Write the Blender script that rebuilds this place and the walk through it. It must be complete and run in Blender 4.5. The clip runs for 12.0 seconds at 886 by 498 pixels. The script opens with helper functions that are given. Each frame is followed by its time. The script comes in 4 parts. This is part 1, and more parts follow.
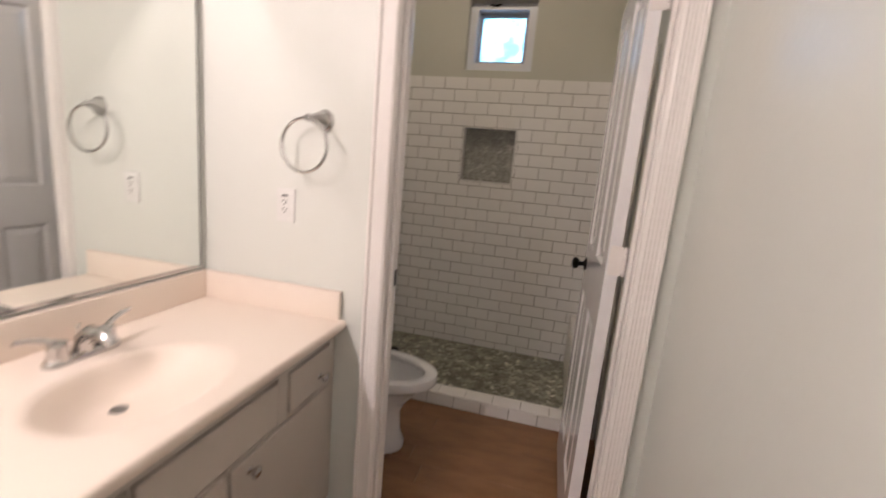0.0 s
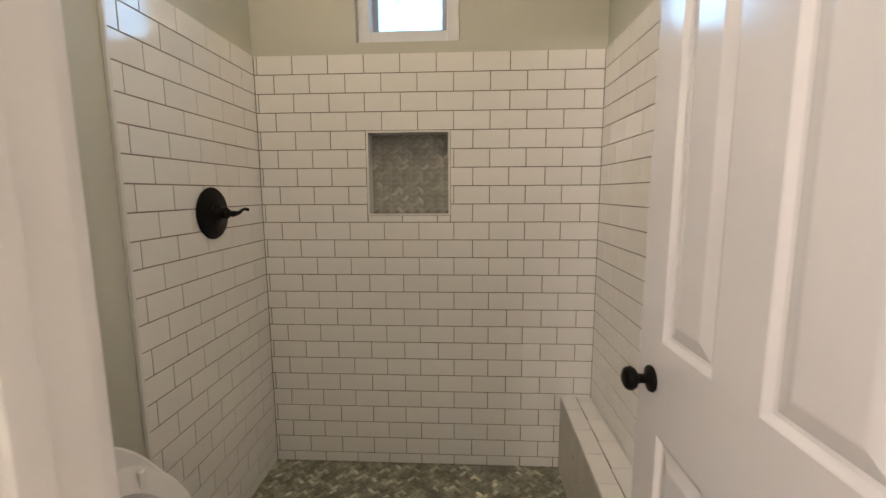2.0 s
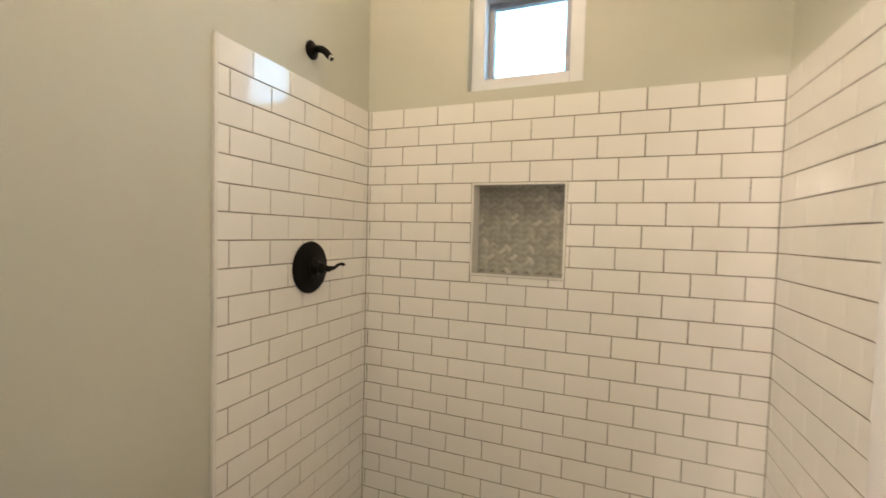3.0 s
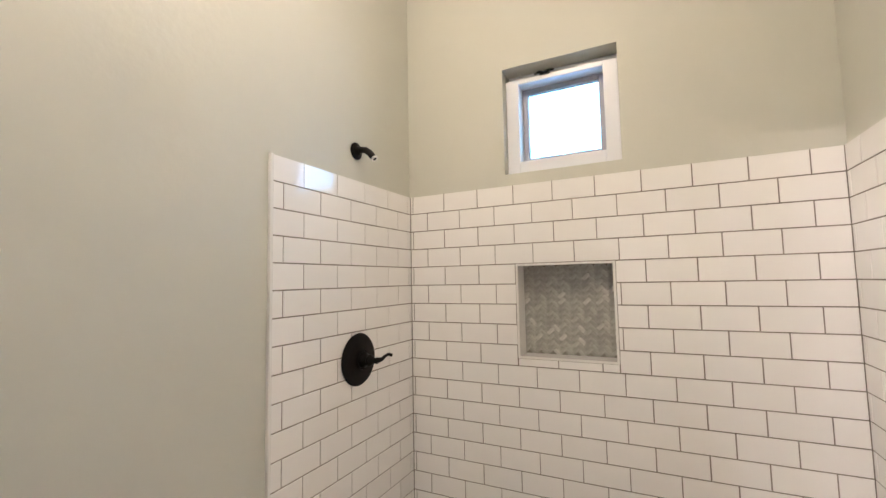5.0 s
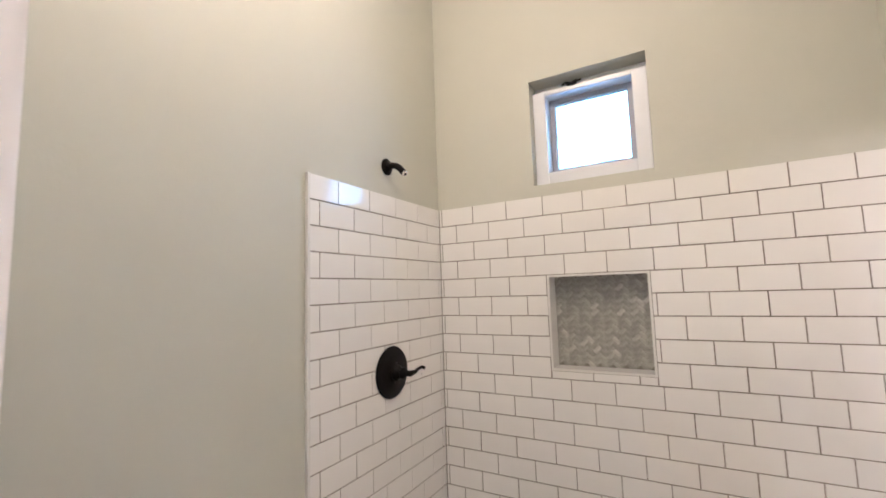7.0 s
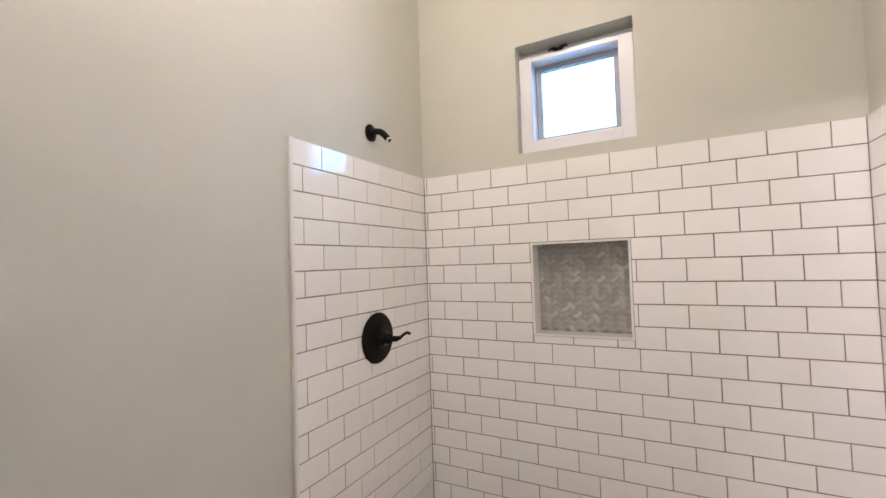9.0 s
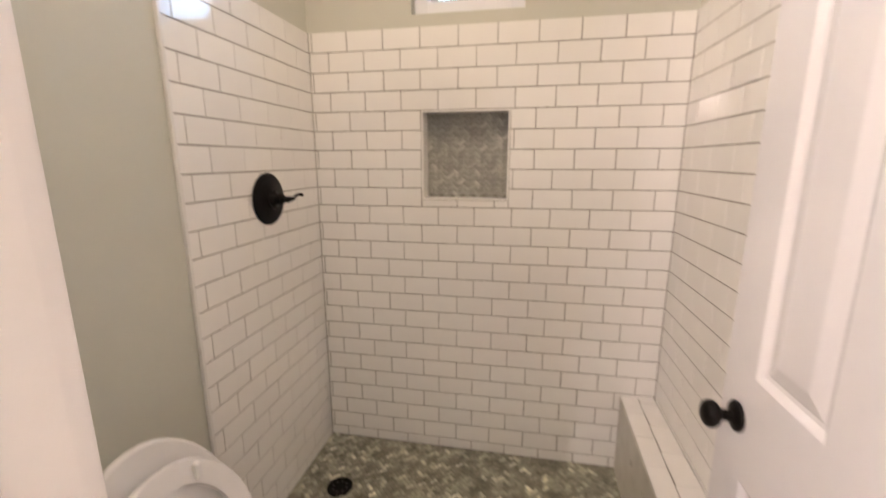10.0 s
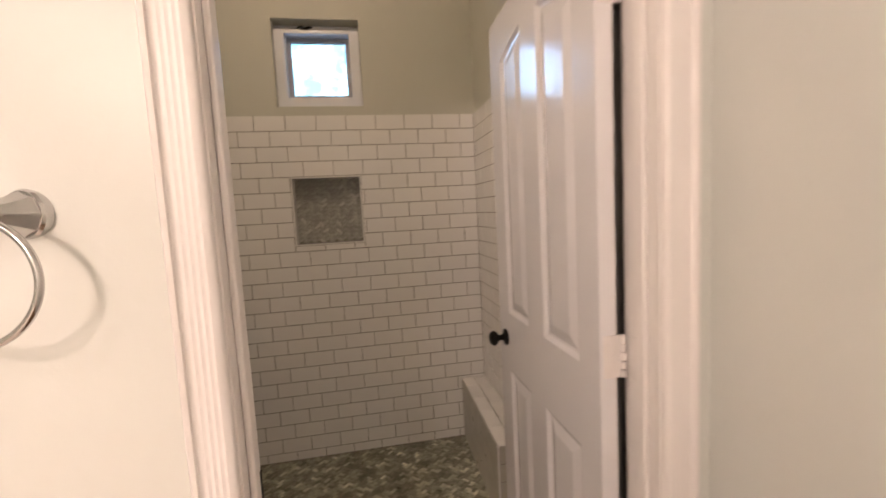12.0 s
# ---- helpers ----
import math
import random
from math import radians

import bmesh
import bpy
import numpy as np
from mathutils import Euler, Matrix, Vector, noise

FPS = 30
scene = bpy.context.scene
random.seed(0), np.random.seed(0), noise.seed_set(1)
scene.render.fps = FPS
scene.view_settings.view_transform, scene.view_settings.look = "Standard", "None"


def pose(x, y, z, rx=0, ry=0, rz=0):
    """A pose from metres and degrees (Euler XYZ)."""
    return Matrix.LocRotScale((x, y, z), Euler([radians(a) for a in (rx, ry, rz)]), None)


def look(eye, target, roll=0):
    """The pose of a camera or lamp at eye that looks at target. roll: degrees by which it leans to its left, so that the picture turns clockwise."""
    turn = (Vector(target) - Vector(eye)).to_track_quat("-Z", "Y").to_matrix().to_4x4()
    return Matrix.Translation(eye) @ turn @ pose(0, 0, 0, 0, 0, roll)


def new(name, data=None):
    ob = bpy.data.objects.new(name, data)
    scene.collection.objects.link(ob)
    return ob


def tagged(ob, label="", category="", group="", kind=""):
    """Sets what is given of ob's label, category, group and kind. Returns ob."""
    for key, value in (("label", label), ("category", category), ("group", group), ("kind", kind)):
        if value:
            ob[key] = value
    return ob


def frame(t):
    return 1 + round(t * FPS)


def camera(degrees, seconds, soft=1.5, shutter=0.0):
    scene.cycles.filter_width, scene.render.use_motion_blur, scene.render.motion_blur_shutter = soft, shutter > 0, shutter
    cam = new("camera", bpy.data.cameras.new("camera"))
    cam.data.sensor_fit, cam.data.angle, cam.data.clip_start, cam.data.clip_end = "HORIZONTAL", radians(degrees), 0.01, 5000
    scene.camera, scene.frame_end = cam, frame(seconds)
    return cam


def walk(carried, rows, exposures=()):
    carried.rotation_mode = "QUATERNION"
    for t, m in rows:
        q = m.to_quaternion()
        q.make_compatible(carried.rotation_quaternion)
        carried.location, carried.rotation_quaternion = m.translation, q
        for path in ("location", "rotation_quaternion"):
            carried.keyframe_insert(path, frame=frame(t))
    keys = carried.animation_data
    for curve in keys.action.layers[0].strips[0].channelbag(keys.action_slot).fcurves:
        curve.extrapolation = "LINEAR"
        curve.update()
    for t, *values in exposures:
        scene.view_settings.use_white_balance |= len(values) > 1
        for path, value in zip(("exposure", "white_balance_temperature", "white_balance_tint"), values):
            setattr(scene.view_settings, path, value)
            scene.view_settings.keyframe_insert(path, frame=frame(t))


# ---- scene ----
cam = camera(93.1, 12.0, shutter=0.35)
PATH = [
    (0, (1.143, -2.962, 1.27), (0.676, -1.052, 0.903), 5.1),
    (0.3, (1.104, -2.835, 1.344), (0.853, -0.871, 1.063), 1.3),
    (0.5, (1.059, -2.748, 1.364), (0.89, -0.774, 1.09), 0.5),
    (0.7, (1.052, -2.639, 1.348), (0.901, -0.663, 1.082), -0.5),
    (1, (1.021, -2.433, 1.325), (0.906, -0.456, 1.043), -0.6),
    (1.2, (0.997, -2.307, 1.339), (0.903, -0.332, 1.038), -0.1),
    (1.5, (0.971, -2.096, 1.321), (0.899, -0.121, 1.012), -0.5),
    (1.8, (0.940, -1.945, 1.318), (0.861, 0.033, 1.027), -0.5),
    (2, (0.924, -1.886, 1.316), (0.823, 0.093, 1.047), -0.3),
    (2.5, (0.935, -1.755, 1.323), (0.603, 0.208, 1.135), 0.7),
    (3, (1.001, -1.637, 1.38), (0.281, 0.228, 1.304), 1.5),
    (3.5, (1.014, -1.628, 1.432), (0.105, 0.153, 1.476), 2.0),
    (3.7, (1.0, -1.633, 1.434), (0.077, 0.137, 1.55), 2.3),
    (5.5, (0.985, -1.645, 1.546), (0.105, 0.145, 1.697), -1.8),
    (6, (0.991, -1.643, 1.516), (0.114, 0.153, 1.592), -1.7),
    (6.5, (0.976, -1.646, 1.464), (0.104, 0.154, 1.426), -0.5),
    (7, (0.966, -1.669, 1.537), (-0.02, 0.061, 1.734), -1.8),
    (7.2, (0.963, -1.675, 1.537), (-0.038, 0.04, 1.774), -2.3),
    (9, (0.968, -1.675, 1.517), (0.038, 0.095, 1.582), -1.9),
    (9.5, (0.943, -1.707, 1.46), (0.199, 0.148, 1.376), -0.9),
    (10, (0.922, -1.791, 1.381), (0.557, 0.131, 0.967), -0.1),
    (10.3, (0.93, -1.824, 1.329), (0.751, 0.081, 0.745), 0.0),
    (10.5, (0.941, -1.856, 1.341), (0.81, 0.028, 0.685), -0.8),
    (11, (0.973, -1.948, 1.351), (0.832, -0.035, 0.784), -1.4),
    (11.5, (0.952, -2.125, 1.35), (0.911, -0.16, 0.98), -1.5),
    (11.6, (0.926, -2.178, 1.361), (0.955, -0.206, 1.03), -1.9),
    (12, (0.869, -2.385, 1.37), (1.224, -0.426, 1.184), -3.0),
]
EXPOSURE = [(0, -.50, 6050, 24), (.5, -.78, 6000, 26), (1.2, -.80, 5750, 26), (1.5, -.48, 5750, 24), (2.0, .10, 6250, 18), (2.5, .32, 6300, 17),
            (3.0, .68, 6700, 16), (3.5, .84, 6350, 22), (5.5, .76, 5850, 21), (7.0, .78, 5700, 24), (9.0, .80, 5600, 25), (9.5, .82, 5450, 27), (10.3, .66, 6650, 26), (11.0, .46, 6200, 25),
            (11.5, .05, 6600, 31), (11.7, -.18, 6700, 30), (12, -.38, 6850, 28)]
walk(cam, [(t, look(eye, target, roll)) for t, eye, target, roll in PATH], EXPOSURE)

# ---- world and lights ----
world = bpy.data.worlds.new("sky")
scene.world = world
world.use_nodes = True
wn = world.node_tree
sky = wn.nodes.new("ShaderNodeTexSky")
sky.sky_type, sky.sun_disc = "NISHITA", False
sky.sun_elevation, sky.sun_rotation = radians(48), radians(200)
wn.links.new(sky.outputs[0], wn.nodes["Background"].inputs[0])
wn.nodes["Background"].inputs[1].default_value = 0.12


def lamp(name, kind, m, energy, color, size=0.05, size_y=None):
    d = bpy.data.lights.new(name, kind)
    d.energy, d.color = energy, color
    if kind == "AREA":
        d.shape, d.size, d.size_y, d.spread = "RECTANGLE", size, size_y or size, radians(125)
    elif kind == "SUN":
        d.angle = radians(0.5)
    else:
        d.shadow_soft_size = size
    ob = new(name, d)
    ob.matrix_world = m
    return ob


lamp("sun", "SUN", look((-3, -6, 8), (0, 0, 0)), 3.0, (1.0, 0.95, 0.88))
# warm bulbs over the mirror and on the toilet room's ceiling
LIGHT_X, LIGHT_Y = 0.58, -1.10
BULB_X, BULB_Z = -0.012, 1.998
BULBS = (-2.08, -2.66, -3.24, -3.82)
for by, watts in zip(BULBS, (2.0, 9.5, 46.0, 58.0)):
    lamp("vanity_bulb_light", "POINT", pose(BULB_X, by, BULB_Z), watts, (1.0, 0.86, 0.72), 0.018)
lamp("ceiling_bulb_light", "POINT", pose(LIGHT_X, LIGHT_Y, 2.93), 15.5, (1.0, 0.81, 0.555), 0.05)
# the sky's light in the small window's opening
lamp("window_daylight", "AREA", look((0.678, 0.106, 2.184), (0.678, -1.0, 2.184)), 0.7, (0.26, 0.56, 1.0), 0.286, 0.282)


# ---- helpers of this scene ----
def box(bm, x0, x1, y0, y1, z0, z1, bevel=0.0, seg=1):
    m = Matrix.Translation(((x0 + x1) / 2, (y0 + y1) / 2, (z0 + z1) / 2)) @ Matrix.Diagonal((abs(x1 - x0), abs(y1 - y0), abs(z1 - z0), 1))
    r = bmesh.ops.create_cube(bm, size=1, matrix=m)
    if bevel:
        edges = list({e for v in r["verts"] for e in v.link_edges})
        bmesh.ops.bevel(bm, geom=edges, offset=bevel, segments=seg, profile=0.5, affect="EDGES")
    return bm


def boxed(*args, **kw):
    return box(bmesh.new(), *args, **kw)


def lathe(bm, profile, m, n=28, caps=True):
    """Turn a list of (radius, height) about the z axis of m."""
    rings = []
    for r, h in profile:
        rings.append([bm.verts.new(m @ Vector((r * math.cos(2 * math.pi * k / n), r * math.sin(2 * math.pi * k / n), h))) for k in range(n)])
    for a, b in zip(rings, rings[1:]):
        for k in range(n):
            bm.faces.new((a[k], a[(k + 1) % n], b[(k + 1) % n], b[k]))
    if caps:
        bm.faces.new(rings[0][::-1])
        bm.faces.new(rings[-1])
    return bm


def tube(bm, pts, radii, n=12, closed=False):
    """A round bar along points; radii is one number or one a point."""
    pts = [Vector(p) for p in pts]
    radii = [radii] * len(pts) if isinstance(radii, (int, float)) else radii
    rings, ref = [], None
    for i, p in enumerate(pts):
        if closed:
            d = pts[(i + 1) % len(pts)] - pts[i - 1]
        else:
            d = pts[min(i + 1, len(pts) - 1)] - pts[max(i - 1, 0)]
        d.normalize()
        if ref is None:
            ref = Vector((0, 0, 1)) if abs(d.z) < 0.9 else Vector((1, 0, 0))
        u = d.cross(ref).normalized()
        v = d.cross(u).normalized()
        ref = -v if v.dot(ref) < 0 else v
        u = d.cross(ref).normalized()
        rings.append([bm.verts.new(p + radii[i] * (math.cos(2 * math.pi * k / n) * u + math.sin(2 * math.pi * k / n) * ref)) for k in range(n)])
    pairs = list(zip(rings, rings[1:])) + ([(rings[-1], rings[0])] if closed else [])
    for a, b in pairs:
        for k in range(n):
            bm.faces.new((a[k], a[(k + 1) % n], b[(k + 1) % n], b[k]))
    if not closed:
        bm.faces.new(rings[0][::-1])
        bm.faces.new(rings[-1])
    return bm


def loft(bm, loops, cap_first=False, cap_last=False):
    """Join closed loops of points, all of one length."""
    rings = [[bm.verts.new(p) for p in loop] for loop in loops]
    n = len(rings[0])
    for a, b in zip(rings, rings[1:]):
        for k in range(n):
            bm.faces.new((a[k], a[(k + 1) % n], b[(k + 1) % n], b[k]))
    if cap_first:
        bm.faces.new(rings[0][::-1])
    if cap_last:
        bm.faces.new(rings[-1])
    return rings


def finish(bm, name, smooth=False):
    bmesh.ops.recalc_face_normals(bm, faces=bm.faces)
    me = bpy.data.meshes.new(name)
    bm.to_mesh(me)
    bm.free()
    if smooth:
        for p in me.polygons:
            p.use_smooth = True
        me.set_sharp_from_angle(angle=radians(38))
    return me


def part(name, bm, material, parent=None, label="", smooth=False):
    """Link a bmesh in world coordinates as one mesh object, under a thing or a part."""
    me = finish(bm, name, smooth)
    me.materials.append(material)
    ob = new(name, me)
    if parent:
        ob.parent = parent
        ob.matrix_parent_inverse = world_of(parent).inverted()
    return tagged(ob, label)


def world_of(ob):
    m = ob.matrix_basis.copy()
    while ob.parent:
        m = ob.parent.matrix_basis @ ob.matrix_parent_inverse @ m
        ob = ob.parent
    return m


def thing(name, at, label, category, group="", kind=""):
    ob = new(name)
    ob.location = at
    ob.empty_display_size = 0.1
    return tagged(ob, label, category, group, kind)


def structure(name, bm, material, label, category, smooth=False):
    return tagged(part(name, bm, material, smooth=smooth), label, category, kind="structure")


# ---- materials ----
def material(name, color, rough=0.5, metal=0.0, second=None, scale=6.0, mix=0.5, bump=0.0, bump_scale=120.0,
             rough_var=0.0, spec=0.5, coat=0.0, vary=0.0, island=False, stretch=(1, 1, 1), detail=4.0, coat_rough=0.08):
    """A principled surface: two colours mixed by broad noise, fine relief, roughness that varies, and a shade a piece."""
    mat = bpy.data.materials.new(name)
    mat.use_nodes = True
    nt = mat.node_tree
    b = nt.nodes["Principled BSDF"]
    b.inputs["Roughness"].default_value, b.inputs["Metallic"].default_value = rough, metal
    b.inputs["Specular IOR Level"].default_value, b.inputs["Coat Weight"].default_value = spec, coat
    b.inputs["Coat Roughness"].default_value = coat_rough
    co = nt.nodes.new("ShaderNodeTexCoord")
    mp = nt.nodes.new("ShaderNodeMapping")
    mp.inputs["Scale"].default_value = stretch
    nt.links.new(co.outputs["Object"], mp.inputs[0])
    no = nt.nodes.new("ShaderNodeTexNoise")
    no.inputs["Scale"].default_value, no.inputs["Detail"].default_value = scale, detail
    nt.links.new(mp.outputs[0], no.inputs["Vector"])
    ramp = nt.nodes.new("ShaderNodeMapRange")
    ramp.inputs[1].default_value, ramp.inputs[2].default_value = 0.5 - mix / 2, 0.5 + mix / 2
    nt.links.new(no.outputs[0], ramp.inputs[0])
    mx = nt.nodes.new("ShaderNodeMix")
    mx.data_type = "RGBA"
    mx.inputs[6].default_value = (*color, 1)
    mx.inputs[7].default_value = (*(second or [c * 0.94 for c in color]), 1)
    nt.links.new(ramp.outputs[0], mx.inputs[0])
    out = mx.outputs[2]
    if vary:
        if island:
            rnd = nt.nodes.new("ShaderNodeNewGeometry").outputs["Random Per Island"]
        else:
            rnd = nt.nodes.new("ShaderNodeObjectInfo").outputs["Random"]
        mr = nt.nodes.new("ShaderNodeMapRange")
        mr.inputs[3].default_value, mr.inputs[4].default_value = 1 - vary, 1 + vary
        nt.links.new(rnd, mr.inputs[0])
        hsv = nt.nodes.new("ShaderNodeHueSaturation")
        nt.links.new(out, hsv.inputs["Color"])
        nt.links.new(mr.outputs[0], hsv.inputs["Value"])
        out = hsv.outputs[0]
    nt.links.new(out, b.inputs["Base Color"])
    if rough_var:
        rr = nt.nodes.new("ShaderNodeMapRange")
        rr.inputs[3].default_value, rr.inputs[4].default_value = max(0, rough - rough_var), rough + rough_var
        nt.links.new(no.outputs[0], rr.inputs[0])
        nt.links.new(rr.outputs[0], b.inputs["Roughness"])
    if bump:
        n2 = nt.nodes.new("ShaderNodeTexNoise")
        n2.inputs["Scale"].default_value, n2.inputs["Detail"].default_value = bump_scale, 3.0
        nt.links.new(mp.outputs[0], n2.inputs["Vector"])
        bp = nt.nodes.new("ShaderNodeBump")
        bp.inputs["Strength"].default_value, bp.inputs["Distance"].default_value = bump, 0.002
        nt.links.new(n2.outputs[0], bp.inputs["Height"])
        nt.links.new(bp.outputs[0], b.inputs["Normal"])
    return mat


PAINT = material("sage wall paint", (0.556, 0.560, 0.494), 0.58, second=(0.531, 0.535, 0.469), scale=2.2, bump=0.35, bump_scale=45, rough_var=0.05)
PAINT_VANITY = material("pale wall paint", (0.705, 0.725, 0.685), 0.36, second=(0.68, 0.70, 0.66), scale=2.0, bump=0.35, bump_scale=42, rough_var=0.08)
CEILING = material("ceiling paint", (0.80, 0.79, 0.76), 0.8, scale=3, bump=0.5, bump_scale=45)
TRIM = material("white trim paint", (0.86, 0.825, 0.805), 0.3, second=(0.83, 0.795, 0.77), scale=5, bump=0.12, bump_scale=40, rough_var=0.08)
DOOR = material("white door paint", (0.84, 0.83, 0.85), 0.2, second=(0.81, 0.80, 0.82), scale=4, bump=0.08, bump_scale=35, rough_var=0.05, coat=0.8, coat_rough=0.16)
TILE = material("white glazed tile", (0.86, 0.85, 0.825), 0.09, second=(0.83, 0.82, 0.795), scale=9, bump=0.035, bump_scale=10, rough_var=0.03, vary=0.02)
GROUT = material("grey brown grout", (0.135, 0.120, 0.102), 0.9, second=(0.30, 0.270, 0.230), scale=8, mix=0.45, bump=0.5, bump_scale=300)
SLAB = material("grey ledge side and end", (0.52, 0.50, 0.43), 0.30, second=(0.44, 0.42, 0.36), scale=13, bump=0.1, bump_scale=60, rough_var=0.08)
# the grey of the sash holds the shade of its backlit side
SASH_SHADE = material("backlit window sash shade", (0.36, 0.37, 0.42), 0.4, second=(0.32, 0.33, 0.37), scale=9)
PEN = material("white edge strip", (0.80, 0.79, 0.76), 0.25, scale=20)


def chip_stone(name, island, low=0.72, high=1.42, pale=0.64, dark=0.165, blue=0.75, mid=0.29, light=0.40):
    """Marble chips: most of them grey, a few pale, each with faint veins."""
    mat = material(name, (0.2, 0.2, 0.2), 0.3, bump=0.15, bump_scale=180, rough_var=0.1, scale=40)
    nt = mat.node_tree
    b = nt.nodes["Principled BSDF"]
    src = nt.nodes.new("ShaderNodeNewGeometry").outputs["Random Per Island"] if island else nt.nodes.new("ShaderNodeObjectInfo").outputs["Random"]
    ramp = nt.nodes.new("ShaderNodeValToRGB")
    e = ramp.color_ramp.elements
    e[0].position, e[0].color = 0.0, (dark, dark * 0.99, dark * blue, 1)
    e[1].position, e[1].color = 1.0, (pale, pale * 0.98, pale * min(0.9, blue + 0.06), 1)
    for p, c in ((0.35, (dark + 0.6 * (0.25 - dark))), (0.70, mid), (0.90, light)):
        k = e.new(p)
        k.color = (c, c * 0.99, c * blue, 1)
    nt.links.new(src, ramp.inputs[0])
    vein = nt.nodes.new("ShaderNodeTexNoise")
    vein.inputs["Scale"].default_value, vein.inputs["Detail"].default_value = 55.0, 5.0
    co = nt.nodes.new("ShaderNodeTexCoord")
    nt.links.new(co.outputs["Object"], vein.inputs["Vector"])
    mr = nt.nodes.new("ShaderNodeMapRange")
    mr.inputs[1].default_value, mr.inputs[2].default_value, mr.inputs[3].default_value, mr.inputs[4].default_value = 0.3, 0.7, 0.8, 1.25
    nt.links.new(vein.outputs[0], mr.inputs[0])
    geo = nt.nodes.new("ShaderNodeNewGeometry")
    broad = nt.nodes.new("ShaderNodeTexNoise")
    broad.inputs["Scale"].default_value, broad.inputs["Detail"].default_value = 11.0, 4.0
    nt.links.new(geo.outputs["Position"], broad.inputs["Vector"])
    br = nt.nodes.new("ShaderNodeMapRange")
    br.inputs[1].default_value, br.inputs[2].default_value, br.inputs[3].default_value, br.inputs[4].default_value = 0.34, 0.66, low, high
    nt.links.new(broad.outputs[0], br.inputs[0])
    mul = nt.nodes.new("ShaderNodeMath")
    mul.operation = "MULTIPLY"
    nt.links.new(mr.outputs[0], mul.inputs[0])
    nt.links.new(br.outputs[0], mul.inputs[1])
    hsv = nt.nodes.new("ShaderNodeHueSaturation")
    nt.links.new(ramp.outputs[0], hsv.inputs["Color"])
    nt.links.new(mul.outputs[0], hsv.inputs["Value"])
    nt.links.new(hsv.outputs[0], b.inputs["Base Color"])
    return mat


STONE = chip_stone("grey marble chip", False)
STONE_NICHE = chip_stone("pale grey marble chip", False, 1.3, 1.5, 0.36, 0.21, 0.89, 0.265, 0.285)
STONE_ALL = chip_stone("grey marble mosaic", True)
MOSAIC_BED = material("grey mosaic grout", (0.24, 0.23, 0.20), 0.9, second=(0.19, 0.18, 0.155), scale=14, bump=0.4, bump_scale=250)
PORCELAIN = material("white porcelain", (0.80, 0.80, 0.80), 0.06, second=(0.78, 0.78, 0.78), scale=4, coat=0.4)
PLASTIC = material("white seat plastic", (0.78, 0.77, 0.76), 0.22, scale=5)
BRONZE = material("oil rubbed bronze", (0.005, 0.0045, 0.004), 0.40, 0.0, second=(0.008, 0.0065, 0.0055), scale=40, rough_var=0.1, spec=0.10)
CHROME = material("brushed nickel", (0.56, 0.55, 0.54), 0.14, 1.0, second=(0.52, 0.51, 0.50), scale=30, rough_var=0.05)
DRAIN = material("dark drain metal", (0.30, 0.29, 0.28), 0.35, 1.0, scale=30)
BRIGHT = material("bright screw metal", (0.8, 0.8, 0.78), 0.2, 1.0)
CULTURED = material("almond cultured marble", (0.86, 0.765, 0.675), 0.46, second=(0.83, 0.73, 0.64), scale=3.5, bump=0.05, bump_scale=30)
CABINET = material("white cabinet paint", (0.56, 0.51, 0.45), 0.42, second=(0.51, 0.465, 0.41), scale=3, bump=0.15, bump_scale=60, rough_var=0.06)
# near black for dark parts, and for the shade inside the cabinet
DARK = material("dark parts and cabinet shade", (0.03, 0.028, 0.026), 0.8)
# grey of the recess added behind the door
RECESS = material("added recess grey", (0.42, 0.40, 0.38), 0.8, scale=5)
VINYL = material("white window vinyl", (0.78, 0.80, 0.84), 0.3, scale=8)
WOOD = material("brown wood floor", (0.165, 0.078, 0.030), 0.42, second=(0.265, 0.138, 0.064), scale=7, mix=0.45, bump=0.2, bump_scale=40, rough_var=0.1, vary=0.05, stretch=(0.8, 2.2, 2), detail=9)
HINGE = material("painted hinge", (0.83, 0.795, 0.775), 0.3, second=(0.78, 0.74, 0.715), scale=30, bump=0.2, bump_scale=90)
PLATE = material("white outlet plastic", (0.80, 0.80, 0.78), 0.25, scale=10)
WATER = material("toilet water", (0.55, 0.57, 0.57), 0.03)

MIRROR = bpy.data.materials.new("mirror glass")
MIRROR.use_nodes = True
mb = MIRROR.node_tree.nodes["Principled BSDF"]
mb.inputs["Base Color"].default_value, mb.inputs["Metallic"].default_value, mb.inputs["Roughness"].default_value = (0.86, 0.89, 0.86, 1), 1.0, 0.015
GLASS = bpy.data.materials.new("window glass")
GLASS.use_nodes = True
gb = GLASS.node_tree.nodes["Principled BSDF"]
gb.inputs["Transmission Weight"].default_value, gb.inputs["Roughness"].default_value, gb.inputs["IOR"].default_value = 1.0, 0.02, 1.45

ACRYLIC = bpy.data.materials.new("pale acrylic")
ACRYLIC.use_nodes = True
an = ACRYLIC.node_tree
clear, milky, blend = an.nodes.new("ShaderNodeBsdfTransparent"), an.nodes.new("ShaderNodeBsdfTranslucent"), an.nodes.new("ShaderNodeMixShader")
milky.inputs[0].default_value = (0.9, 0.88, 0.85, 1)
blend.inputs[0].default_value = 0.22
an.links.new(clear.outputs[0], blend.inputs[1])
an.links.new(milky.outputs[0], blend.inputs[2])
an.links.new(blend.outputs[0], an.nodes["Material Output"].inputs[0])


def glow(name, color, strength):
    mat = bpy.data.materials.new(name)
    mat.use_nodes = True
    b = mat.node_tree.nodes["Principled BSDF"]
    b.inputs["Base Color"].default_value = (*color, 1)
    b.inputs["Emission Color"].default_value, b.inputs["Emission Strength"].default_value = (*color, 1), strength
    return mat


